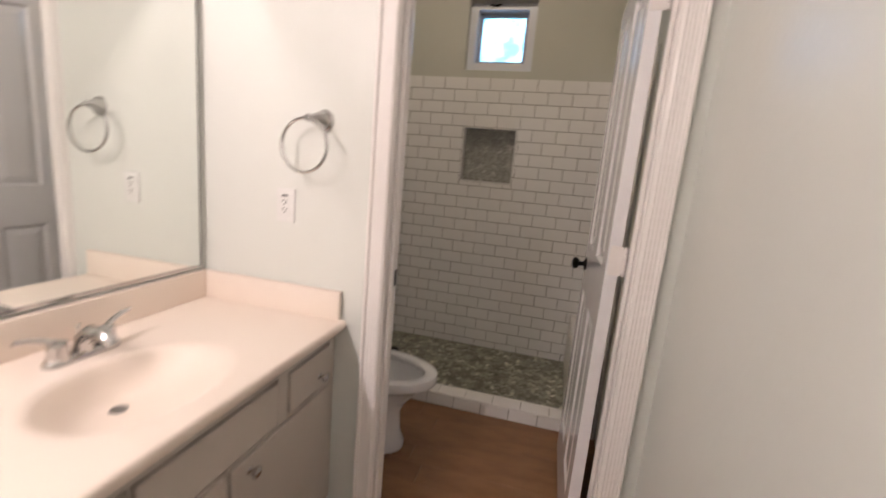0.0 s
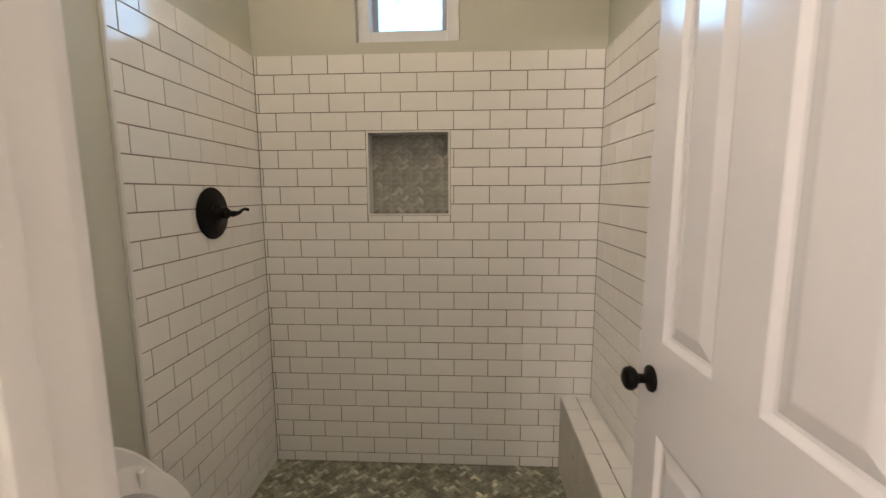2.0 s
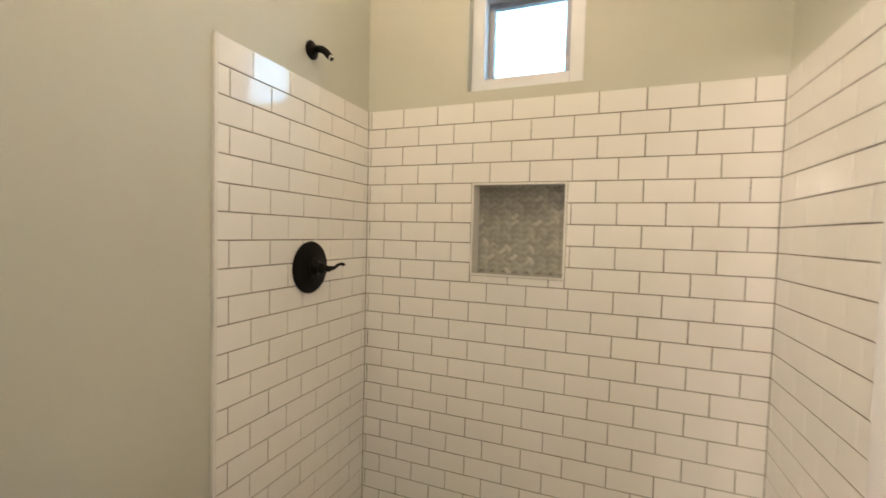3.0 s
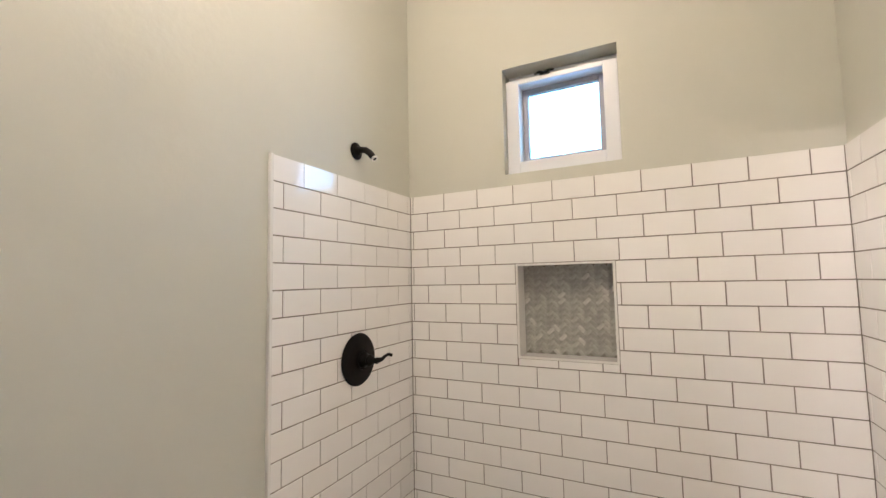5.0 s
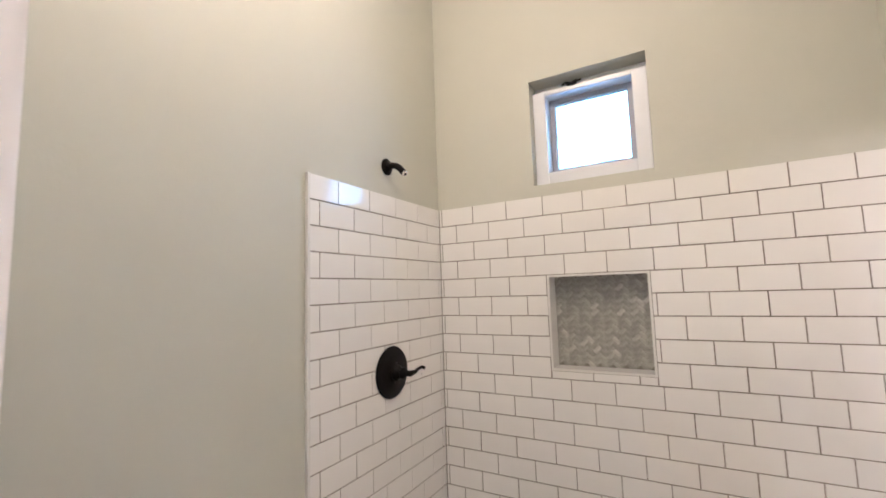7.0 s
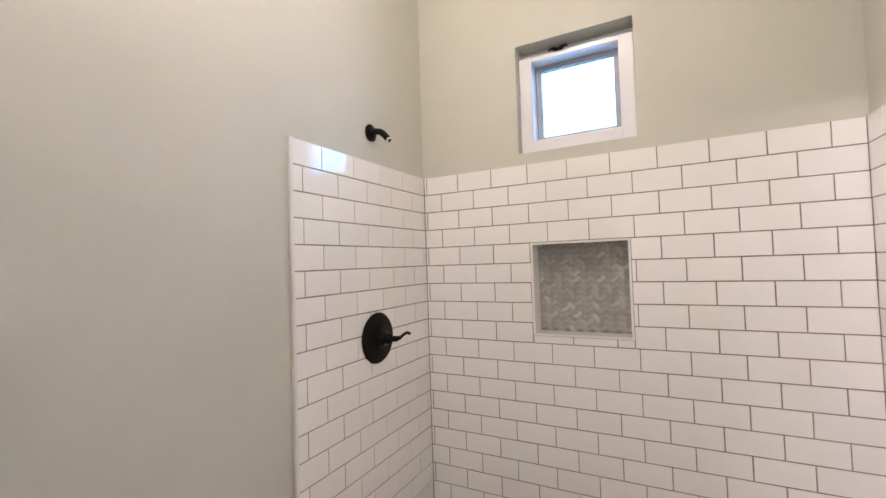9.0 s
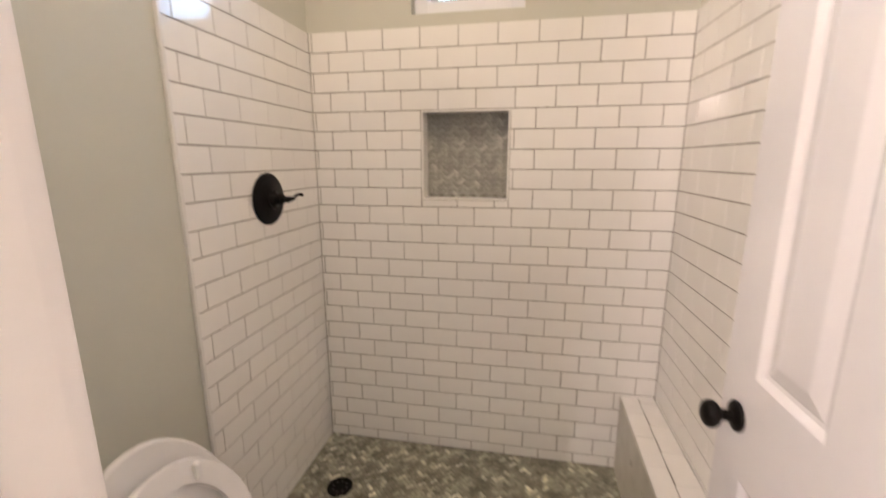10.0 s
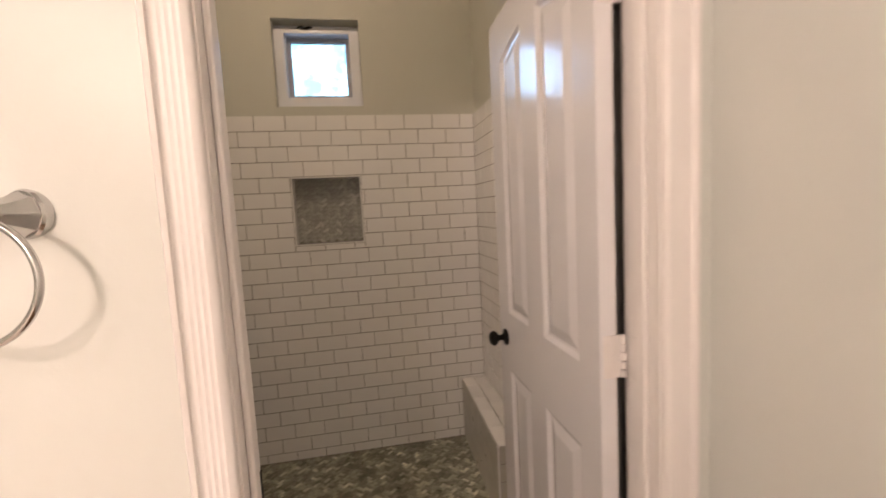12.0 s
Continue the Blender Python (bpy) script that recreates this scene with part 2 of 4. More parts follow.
GLOW = glow("lit lamp glass", (1.0, 0.87, 0.72), 60.0)
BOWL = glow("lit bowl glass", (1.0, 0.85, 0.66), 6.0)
# bright sky through thin leaves, far outside the window
OUTSIDE = bpy.data.materials.new("sky through leaves")
OUTSIDE.use_nodes = True
on = OUTSIDE.node_tree
on.nodes.remove(on.nodes["Principled BSDF"])
oc, onz, orp, oem = (on.nodes.new(k) for k in ("ShaderNodeTexCoord", "ShaderNodeTexNoise", "ShaderNodeValToRGB", "ShaderNodeEmission"))
onz.inputs["Scale"].default_value, onz.inputs["Detail"].default_value = 5.5, 8.0
on.links.new(oc.outputs["Object"], onz.inputs["Vector"])
on.links.new(onz.outputs[0], orp.inputs[0])
orp.color_ramp.elements[0].position, orp.color_ramp.elements[0].color = 0.38, (0.14, 0.40, 0.56, 1)
orp.color_ramp.elements[1].position, orp.color_ramp.elements[1].color = 0.64, (0.42, 0.80, 1.0, 1)
on.links.new(orp.outputs[0], oem.inputs["Color"])
oem.inputs["Strength"].default_value = 7.5
on.links.new(oem.outputs[0], on.nodes["Material Output"].inputs[0])

# ---- plan ----
TOP = 1.909            # top of the tile
W = 1.516              # shower width
EDGE = -0.782          # where the tile ends on the side walls
FLOOR = -0.065          # wood floor
CEIL = 3.06
IN, OUT = -1.612, -1.700   # the two faces of the wall with the door
JL, JR = 0.650, 1.394      # clear opening between the jambs
HEAD = 1.995
VX0, VX1, VY1 = -0.070, 1.506, -4.3   # vanity room
WX0, WX1, WZ0, WZ1 = 0.453, 0.903, 1.957, 2.408   # window opening
NX0, NX1, NZ0, NZ1 = 0.493, 0.858, 1.216, 1.581   # niche opening
BX, BZ, BY = 1.377, 0.362, -0.751     # ledge: face, top, end


def wall_with_hole(x0, x1, y0, y1, z0, z1, holes):
    """A wall in the xz plane with thickness and rectangular holes, made of butted blocks on a grid."""
    bm = bmesh.new()
    xs = sorted({x0, x1, *[v for h in holes for v in h[:2]]})
    zs = sorted({z0, z1, *[v for h in holes for v in h[2:]]})
    for a, b in zip(xs, xs[1:]):
        for c, d in zip(zs, zs[1:]):
            if not any(h[0] <= (a + b) / 2 <= h[1] and h[2] <= (c + d) / 2 <= h[3] for h in holes):
                box(bm, a, b, y0, y1, c, d)
    bmesh.ops.remove_doubles(bm, verts=bm.verts, dist=1e-5)
    seen, drop = {}, set()
    for f in bm.faces:
        k = tuple(round(v, 4) for v in f.calc_center_median())
        if k in seen:
            drop |= {f, seen[k]}
        seen[k] = f
    bmesh.ops.delete(bm, geom=list(drop), context="FACES")
    return bm


window_hole = (WX0, WX1, WZ0, WZ1)
niche_hole = (NX0 - 0.004, NX1 + 0.004, NZ0 - 0.004, NZ1 + 0.004)
wall_back = structure("wall_back", wall_with_hole(-0.14, 1.66, 0.010, 0.15, -0.25, CEIL, [window_hole, niche_hole]), PAINT,
                      "sage painted wall above white subway tile, with a small high window", "wall")
wall_left = structure("wall_left", boxed(-0.14, -0.010, IN, 0.010, -0.25, CEIL), PAINT, "sage painted wall beside the toilet, tiled in the shower", "wall")
# hole for an added recess that keeps the gap at the door hinge dark
bm = wall_with_hole(IN, 0.010, 0, 0.134, -0.25, CEIL, [(-1.58, -1.02, -0.25, 2.02)])
for v in bm.verts:
    v.co = Vector((W + 0.010 + v.co.y, v.co.x, v.co.z))
wall_right = structure("wall_right", bm, PAINT, "sage painted wall behind the open door, tiled in the shower", "wall")
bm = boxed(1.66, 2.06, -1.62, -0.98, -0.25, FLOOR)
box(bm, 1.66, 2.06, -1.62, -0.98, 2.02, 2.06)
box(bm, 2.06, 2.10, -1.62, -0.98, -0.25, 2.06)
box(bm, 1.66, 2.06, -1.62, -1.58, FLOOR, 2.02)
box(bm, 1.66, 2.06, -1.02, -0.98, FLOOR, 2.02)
structure("added_recess", bm, RECESS, "recess added behind the open door to keep its gap dark", "recess")
wall_door = structure("wall_door", wall_with_hole(-0.20, 1.66, OUT, IN, -0.25, CEIL, [(JL - 0.02, JR + 0.02, -0.25, HEAD + 0.02)]), PAINT_VANITY,
                      "pale painted wall with a doorway between vanity and shower room", "wall")
wall_mirror = structure("wall_mirror", boxed(VX0 - 0.12, VX0, VY1, OUT, -0.25, CEIL), PAINT_VANITY, "pale painted wall behind vanity and mirror", "wall")
wall_side = structure("wall_side", boxed(VX1, VX1 + 0.12, VY1, OUT, -0.25, CEIL), PAINT_VANITY, "plain pale painted wall facing the vanity", "wall")
wall_rear = structure("wall_rear", boxed(VX0 - 0.12, VX1 + 0.12, VY1 - 0.12, VY1, -0.25, CEIL), PAINT_VANITY, "plain pale painted wall closing the vanity room", "wall")
structure("ceiling", boxed(-0.25, 1.72, VY1 - 0.15, 0.18, CEIL, CEIL + 0.1), CEILING, "plain white ceiling", "ceiling")
floor = structure("floor", boxed(-0.25, 1.72, VY1 - 0.15, -0.70, -0.2, FLOOR - 0.006), DARK, "brown wood plank floor", "floor")
# the wall's shower-room side is sage
structure("wall_door_inside", wall_with_hole(-0.01, W + 0.010, IN, IN + 0.004, FLOOR, CEIL, [(JL - 0.02, JR + 0.02, -0.25, HEAD + 0.02)]), PAINT,
          "sage painted inner face of the doorway wall", "wall")

shower_floor = structure("shower_floor", boxed(-0.01, W + 0.01, -0.69, 0.010, -0.2, -0.0045), MOSAIC_BED, "grey marble herringbone mosaic shower floor", "shower floor")

# grout beds of the tiled walls
bed_back = part("grout_bed", wall_with_hole(-0.008, W + 0.008, 0.0018, 0.010, -0.1, TOP - 0.002, [niche_hole]), GROUT, wall_back, "grey brown grout")
bed_left = part("grout_bed", boxed(-0.010, -0.0018, EDGE, 0.0018, -0.1, TOP - 0.002), GROUT, wall_left, "grey brown grout")
bed_right = part("grout_bed", boxed(W + 0.0018, W + 0.010, EDGE, 0.0018, -0.1, TOP - 0.002), GROUT, wall_right, "grey brown grout")

# ---- doorway: jambs, stops and fluted casings ----
def casing_profile(w, deep):
    """Fluted casing: (across, proud) from the inner edge to the outer."""
    pts = [(0, 0), (0, 0.010), (0.004, 0.014)]
    for k in range(4):
        c = 0.012 + k * (w - 0.024) / 4
        s = (w - 0.024) / 4
        pts += [(c, 0.0157), (c + s * 0.3, 0.0146), (c + s * 0.6, 0.0146), (c + s * 0.9, 0.0157)]
    pts += [(w - 0.011, 0.0170), (w - 0.010, 0.0215), (w - 0.003, 0.0225), (w, 0.0195), (w, 0)]
    return [(a, p * deep) for a, p in pts]


def casing(bm, x_in, sign, y, out, z0, z1, w):
    prof = casing_profile(w, 1.3 if out < 0 else 1.5)
    loops = [[Vector((x_in + sign * a, y + out * p, z)) for a, p in prof] for z in (z0, z1)]
    loft(bm, loops, True, True)
    return bm


door_frame = tagged(thing("door_frame", (JL, OUT, FLOOR), "white painted door frame with fluted casing round the doorway", "door frame"), kind="structure")
for name, xa, xb in (("jamb", JL - 0.02, JL), ("jamb", JR, JR + 0.02)):
    part(name, boxed(xa, xb, OUT - 0.004, IN + 0.006, FLOOR, HEAD), TRIM, door_frame)
part("head_jamb", boxed(JL - 0.02, JR + 0.02, OUT - 0.004, IN + 0.006, HEAD, HEAD + 0.02), TRIM, door_frame)
part("door_stop", boxed(JL, JL + 0.011, OUT + 0.024, IN - 0.036, FLOOR, HEAD, bevel=0.003), TRIM, door_frame)
part("door_stop", boxed(JR - 0.011, JR, OUT + 0.024, IN - 0.036, FLOOR, HEAD, bevel=0.003), TRIM, door_frame)
part("door_stop", boxed(JL + 0.011, JR - 0.011, OUT + 0.024, IN - 0.036, HEAD - 0.011, HEAD, bevel=0.003), TRIM, door_frame)
CW = 0.064
for y, out in ((OUT, -1), (IN + 0.004, 1)):
    part("casing", casing(bmesh.new(), JL - 0.003, -1, y, out, FLOOR, HEAD + 0.004, CW), TRIM, door_frame, smooth=True)
    part("casing", casing(bmesh.new(), JR + 0.003, 1, y, out, FLOOR, HEAD + 0.004, CW), TRIM, door_frame, smooth=True)
    prof = casing_profile(CW, 1.3 if out < 0 else 1.5)
    bm = bmesh.new()
    loft(bm, [[Vector((x, y + out * p, HEAD + 0.0045 + a)) for a, p in prof] for x in (JL - 0.003 - CW, JR + 0.003 + CW)], True, True)
    part("head_casing", bm, TRIM, door_frame)
part("strike_plate", boxed(JL, JL + 0.002, IN - 0.030, IN + 0.0075, 0.858, 0.915, bevel=0.0006), BRONZE, door_frame, "dark bronze strike plate")

# ---- the open door ----
DX0, DX1 = 1.332, 1.370
DY0, DY1 = -1.604, -0.932
DZ0, DZ1 = FLOOR + 0.015, 1.981
DC = -1.264


def arch(y):
    return 1.885 - 1.05 * max(0.0, abs(y - DC) - 0.02) ** 2


def panel_loop(y0, y1, z0, z1, d, x):
    """A panel's outline, drawn in by d, at depth x; z1 None has the arched top."""
    ys = [y1 - d + (y0 - y1 + 2 * d) * k / 10 for k in range(11)]
    top = [(y, (arch(y) if z1 is None else z1) - d) for y in ys]
    return [Vector((x, y, z)) for y, z in [(y0 + d, z0 + d), (y1 - d, z0 + d)] + top]


def door_leaf():
    bm = bmesh.new()
    panels = [(-1.208, -1.033, 1.005, None), (-1.515, -1.320, 1.005, None), (-1.208, -1.033, 0.140, 0.803), (-1.515, -1.320, 0.140, 0.803)]
    for x, s in ((DX0, 1), (DX1, -1)):
        outer = [bm.verts.new((x, y, z)) for y, z in ((DY0, DZ0), (DY1, DZ0), (DY1, DZ1), (DY0, DZ1))]
        edges = [bm.edges.new((outer[k], outer[(k + 1) % 4])) for k in range(4)]
        for p in panels:
            rings = [[bm.verts.new(v) for v in panel_loop(*p, d, x + s * depth)] for d, depth in
                     ((0, 0), (0.003, 0.0015), (0.012, 0.0085), (0.019, 0.0095), (0.024, 0.008), (0.046, 0.0025), (0.050, 0.002))]
            n = len(rings[0])
            edges += [bm.edges.new((rings[0][k], rings[0][(k + 1) % n])) for k in range(n)]
            for a, b in zip(rings, rings[1:]):
                for k in range(n):
                    bm.faces.new((a[k], a[(k + 1) % n], b[(k + 1) % n], b[k]))
            bm.faces.new(rings[-1])
        bmesh.ops.triangle_fill(bm, use_beauty=True, use_dissolve=False, edges=edges)
    bm.verts.ensure_lookup_table()
    corner = lambda x: [next(v for v in bm.verts if (v.co - Vector((x, y, z))).length < 1e-5) for y, z in ((DY0, DZ0), (DY1, DZ0), (DY1, DZ1), (DY0, DZ1))]
    a, b = corner(DX0), corner(DX1)
    for k in range(4):
        bm.faces.new((a[k], a[(k + 1) % 4], b[(k + 1) % 4], b[k]))
    return bm


door = tagged(thing("door_1", (DX1, DY0, FLOOR), "white four-panel door with arched upper panels, standing wide open", "door"), kind="structure")
part("door_leaf", door_leaf(), DOOR, door)


def door_knob(side, x):
    m = Matrix.Translation((x, -0.996, 0.911)) @ Matrix.Rotation(radians(-90 * side), 4, "Y") @ Matrix.Scale(0.88, 4)
    bm = lathe(bmesh.new(), [(0.0325, 0), (0.0335, 0.003), (0.031, 0.007), (0.022, 0.010), (0.0135, 0.013), (0.0115, 0.020), (0.012, 0.030), (0.016, 0.036),
                             (0.0245, 0.041), (0.029, 0.048), (0.0295, 0.056), (0.026, 0.063), (0.018, 0.068), (0.007, 0.070)], m)
    return bm


part("door_knob", door_knob(1, DX0), BRONZE, door, "dark bronze round knob", smooth=True)
part("door_knob", door_knob(-1, DX1), BRONZE, door, "dark bronze round knob", smooth=True)
part("latch_plate", boxed(1.338, 1.364, DY1, DY1 + 0.0015, 0.895, 0.955), BRONZE, door, "dark bronze latch plate")
for z in (0.16, 1.044, 1.80):
    bm = boxed(DX1 - 0.032, JR - 0.008, DY0 - 0.0025, DY0 - 0.0002, z - 0.046, z + 0.046, bevel=0.0008)
    box(bm, JR - 0.0012, JR + 0.001, IN - 0.032, DY0 - 0.004, z - 0.046, z + 0.046, bevel=0.0008)
    for k in range(5):
        lathe(bm, [(0.0052, 0), (0.0066, 0.0012), (0.0066, 0.0155), (0.0052, 0.0167)], Matrix.Translation((JR - 0.010, DY0 - 0.002, z - 0.046 + k * 0.0185)), 14)
    for dz in (-0.03, 0.0, 0.03):
        lathe(bm, [(0.004, 0), (0.003, 0.0012)], Matrix.Translation((DX1 - 0.018 + 0.006 * (dz == 0), DY0 - 0.0024, z + dz)) @ Matrix.Rotation(radians(90), 4, "X"), 10)
    part("hinge", bm, HINGE, door, "white painted butt hinge", smooth=False)

# ---- window ----
window = tagged(thing("window_1", (WX0, 0.06, WZ0), "small high white vinyl window with a bright pane", "window"), kind="structure")


def ring_frame(x0, x1, z0, z1, w, y0, y1, bevel=0.003, wb=None, wt=None):
    bm = bmesh.new()
    wb = w if wb is None else wb
    wt = w if wt is None else wt
    box(bm, x0, x0 + w, y0, y1, z0, z1, bevel)
    box(bm, x1 - w, x1, y0, y1, z0, z1, bevel)
    box(bm, x0 + w - 0.001, x1 - w + 0.001, y0 + 0.0003, y1, z1 - wt, z1, bevel)
    box(bm, x0 + w - 0.001, x1 - w + 0.001, y0 + 0.0003, y1, z0, z0 + wb, bevel)
    return bm


FZ = 2.372      # top of the frame, under a shaded recess
bm = ring_frame(WX0 + 0.001, WX1 - 0.001, WZ0 + 0.001, FZ, 0.055, 0.055, 0.15, wb=0.058, wt=0.022)
part("window_frame", bm, VINYL, window)
part("head_filler", boxed(WX0 + 0.001, WX1 - 0.001, 0.100, 0.15, FZ + 0.0005, WZ1 - 0.001), VINYL, window, "shaded white filler strip")
part("sash", ring_frame(WX0 + 0.056, WX1 - 0.056, WZ0 + 0.060, FZ - 0.0225, 0.024, 0.116, 0.147), SASH_SHADE, window, "sash with its backlit shade put in the grey")
pane = part("pane", boxed(WX0 + 0.072, WX1 - 0.072, 0.130, 0.134, WZ0 + 0.076, FZ - 0.038), GLASS, window, "clear window glass")
pane.visible_shadow = False
bm = bmesh.new()
tube(bm, [(0.582, 0.050, 2.376), (0.602, 0.045, 2.380), (0.622, 0.043, 2.373), (0.642, 0.045, 2.379), (0.662, 0.050, 2.380)], [0.004, 0.0055, 0.0045, 0.0055, 0.004], 8)
box(bm, 0.602, 0.642, 0.046, 0.060, 2.371, 2.379, 0.001)
part("window_latch", bm, BRONZE, window, "small dark window latch")
structure("backdrop", boxed(-3.2, 5.6, 3.2, 3.25, 1.0, 6.6), OUTSIDE, "bright sky seen through leaves outside", "backdrop")

# ---- niche ----
niche = tagged(thing("shower_niche", (NX0, 0.0, NZ0), "square recessed shower niche with a grey herringbone back", "niche"), kind="structure")
ND = 0.088
bm = bmesh.new()
box(bm, NX0 - 0.004, NX1 + 0.004, ND, ND + 0.012, NZ0 - 0.004, NZ1 + 0.004)
part("niche_back", bm, MOSAIC_BED, niche)
bm = bmesh.new()
box(bm, NX0 - 0.003, NX0 + 0.004, 0.0045, ND, NZ0, NZ1)
box(bm, NX1 - 0.004, NX1 + 0.003, 0.0045, ND, NZ0, NZ1)
box(bm, NX0 - 0.003, NX1 + 0.003, 0.0045, ND, NZ1 - 0.004, NZ1 + 0.003)
box(bm, NX0 - 0.003, NX1 + 0.003, 0.0045, ND, NZ0 - 0.003, NZ0 + 0.004)
part("niche_lining", bm, TILE, niche, "white tile lining")
part("edge_strip", ring_frame(NX0 - 0.004, NX1 + 0.004, NZ0 - 0.004, NZ1 + 0.004, 0.009, -0.0035, 0.0048, 0.001), PEN, niche, "thin white metal edge strip")

# ---- ledge and curb ----
ledge = tagged(thing("shower_ledge", (BX, BY, 0), "low white tiled ledge along the shower wall", "ledge"), kind="structure")
SKEW = 0.020 / 0.751      # the ledge widens a little towards its end


def skewed(bm):
    for v in bm.verts:
        v.co.x += v.co.y * SKEW * (v.co.x < W - 0.04)
    return bm


part("body", skewed(boxed(BX + 0.003, W - 0.002, BY + 0.003, -0.001, -0.1, BZ - 0.008)), GROUT, ledge)
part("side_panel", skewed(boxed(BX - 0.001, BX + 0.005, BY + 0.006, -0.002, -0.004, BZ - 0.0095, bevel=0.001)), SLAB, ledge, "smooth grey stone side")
part("edge_strip", skewed(boxed(BX - 0.003, BX + 0.006, BY - 0.001, BY + 0.008, 0.0, BZ - 0.007, bevel=0.001)), PEN, ledge)
curb = tagged(thing("shower_curb", (0, -0.786, FLOOR), "low white tiled curb at the shower's edge", "curb"), kind="structure")
CY0, CY1, CZ = -0.786, -0.683, 0.012
part("body", boxed(-0.008, W + 0.008, CY0 + 0.006, CY1 - 0.006, -0.2, CZ - 0.006), GROUT, curb)
part("edge_strip", boxed(-0.001, BX + 0.02, CY0 - 0.002, CY0 + 0.009, CZ - 0.010, CZ + 0.002, bevel=0.003), PEN, curb)
part("edge_strip", boxed(-0.001, BX, CY1 - 0.008, CY1 + 0.002, CZ - 0.010, CZ + 0.002, bevel=0.003), PEN, curb)
part("edge_strip", boxed(-0.010, 0.0035, EDGE - 0.009, EDGE + 0.002, FLOOR, TOP + 0.001, bevel=0.002), PEN, wall_left, "white tile edge strip")
part("edge_strip", boxed(W - 0.0035, W + 0.010, EDGE - 0.009, EDGE + 0.002, FLOOR, TOP + 0.001, bevel=0.002), PEN, wall_right, "white tile edge strip")

# ---- shower valve, arm and drain ----
valve = thing("shower_valve", (0, -0.390, 1.243), "dark bronze round shower valve with a curved lever", "shower valve")
mx = Matrix.Translation((0.002, -0.390, 1.243)) @ Matrix.Rotation(radians(90), 4, "Y")
part("escutcheon", lathe(bmesh.new(), [(0.093, 0), (0.095, 0.003), (0.091, 0.008), (0.074, 0.012), (0.045, 0.015), (0.036, 0.019), (0.034, 0.024)], mx, 48), BRONZE, valve, smooth=True)
part("hub", lathe(bmesh.new(), [(0.030, 0.020), (0.030, 0.028), (0.021, 0.036), (0.018, 0.046), (0.021, 0.050), (0.021, 0.056), (0.013, 0.066), (0.005, 0.070)], mx, 28), BRONZE, valve, smooth=True)
bm = tube(bmesh.new(), [(0.058, -0.390, 1.243), (0.074, -0.376, 1.240), (0.084, -0.356, 1.243), (0.088, -0.342, 1.252), (0.094, -0.328, 1.257), (0.102, -0.318, 1.252)],
          [0.009, 0.0118, 0.0068, 0.0056, 0.0056, 0.0062], 12)
part("lever", bm, BRONZE, valve, smooth=True)
AY, AZ = -0.385, 2.023
arm = thing("shower_spout", (0, AY, AZ), "dark bronze bent shower pipe with no shower head", "shower spout")
ma = Matrix.Translation((-0.010, AY, AZ)) @ Matrix.Rotation(radians(90), 4, "Y")
part("flange", lathe(bmesh.new(), [(0.030, 0), (0.033, 0.003), (0.033, 0.006), (0.028, 0.010), (0.019, 0.013), (0.016, 0.020), (0.014, 0.022)], ma, 28), BRONZE, arm, smooth=True)
part("pipe", tube(bmesh.new(), [(0.0, AY, AZ), (0.022, AY, AZ + 0.001), (0.040, AY, AZ - 0.004), (0.056, AY - 0.001, AZ - 0.016), (0.078, AY - 0.002, AZ - 0.040)], [0.0125, 0.0125, 0.0128, 0.0125, 0.0120], 14), BRONZE, arm, smooth=True)
dirn = Vector((0.022, -0.001, -0.024)).normalized()
mt = Matrix.Translation(Vector((0.077, AY - 0.002, AZ - 0.039))) @ dirn.to_track_quat("Z", "Y").to_matrix().to_4x4()
part("thread", lathe(bmesh.new(), [(0.0120, 0), (0.0128, 0.002), (0.0120, 0.003), (0.0126, 0.005), (0.0120, 0.0065), (0.0108, 0.0070), (0.0075, 0.0066), (0.0070, -0.004)], mt, 16), BRIGHT, arm, "bare metal pipe thread", smooth=True)
drain = thing("shower_drain", (0.19, -0.337, 0), "dark round floor drain in the mosaic", "drain")
md = Matrix.Translation((0.19, -0.337, -0.003))
part("grate", lathe(bmesh.new(), [(0.054, 0), (0.054, 0.004), (0.050, 0.0055), (0.046, 0.004), (0.010, 0.003)], md, 36), BRONZE, drain, smooth=True)
for k in range(8):
    a = k * math.pi / 4
    part("slot", lathe(bmesh.new(), [(0.006, 0), (0.006, 0.0012)], md @ Matrix.Translation((0.030 * math.cos(a), 0.030 * math.sin(a), 0.0032)), 10), DARK, drain)

# ---- toilet ----
TY = -1.215
RIM = 0.340
HX = 0.330      # the seat's hinge line
toilet = thing("toilet", (0.45, TY, FLOOR), "white porcelain toilet with seat and lid raised", "toilet")


def egg(cx0, cx1, half, z, n=40, yc=TY):
    """An elongated bowl's outline from x = cx0 (back) to cx1 (front)."""
    c, out = cx0 + (cx1 - cx0) * 0.46, []
    for k in range(n):
        a = 2 * math.pi * k / n
        rx = (cx1 - c) if math.cos(a) > 0 else (c - cx0)
        out.append(Vector((c + rx * math.cos(a), yc + half * math.sin(a) * (1 - 0.06 * math.cos(a)), z)))
    return out


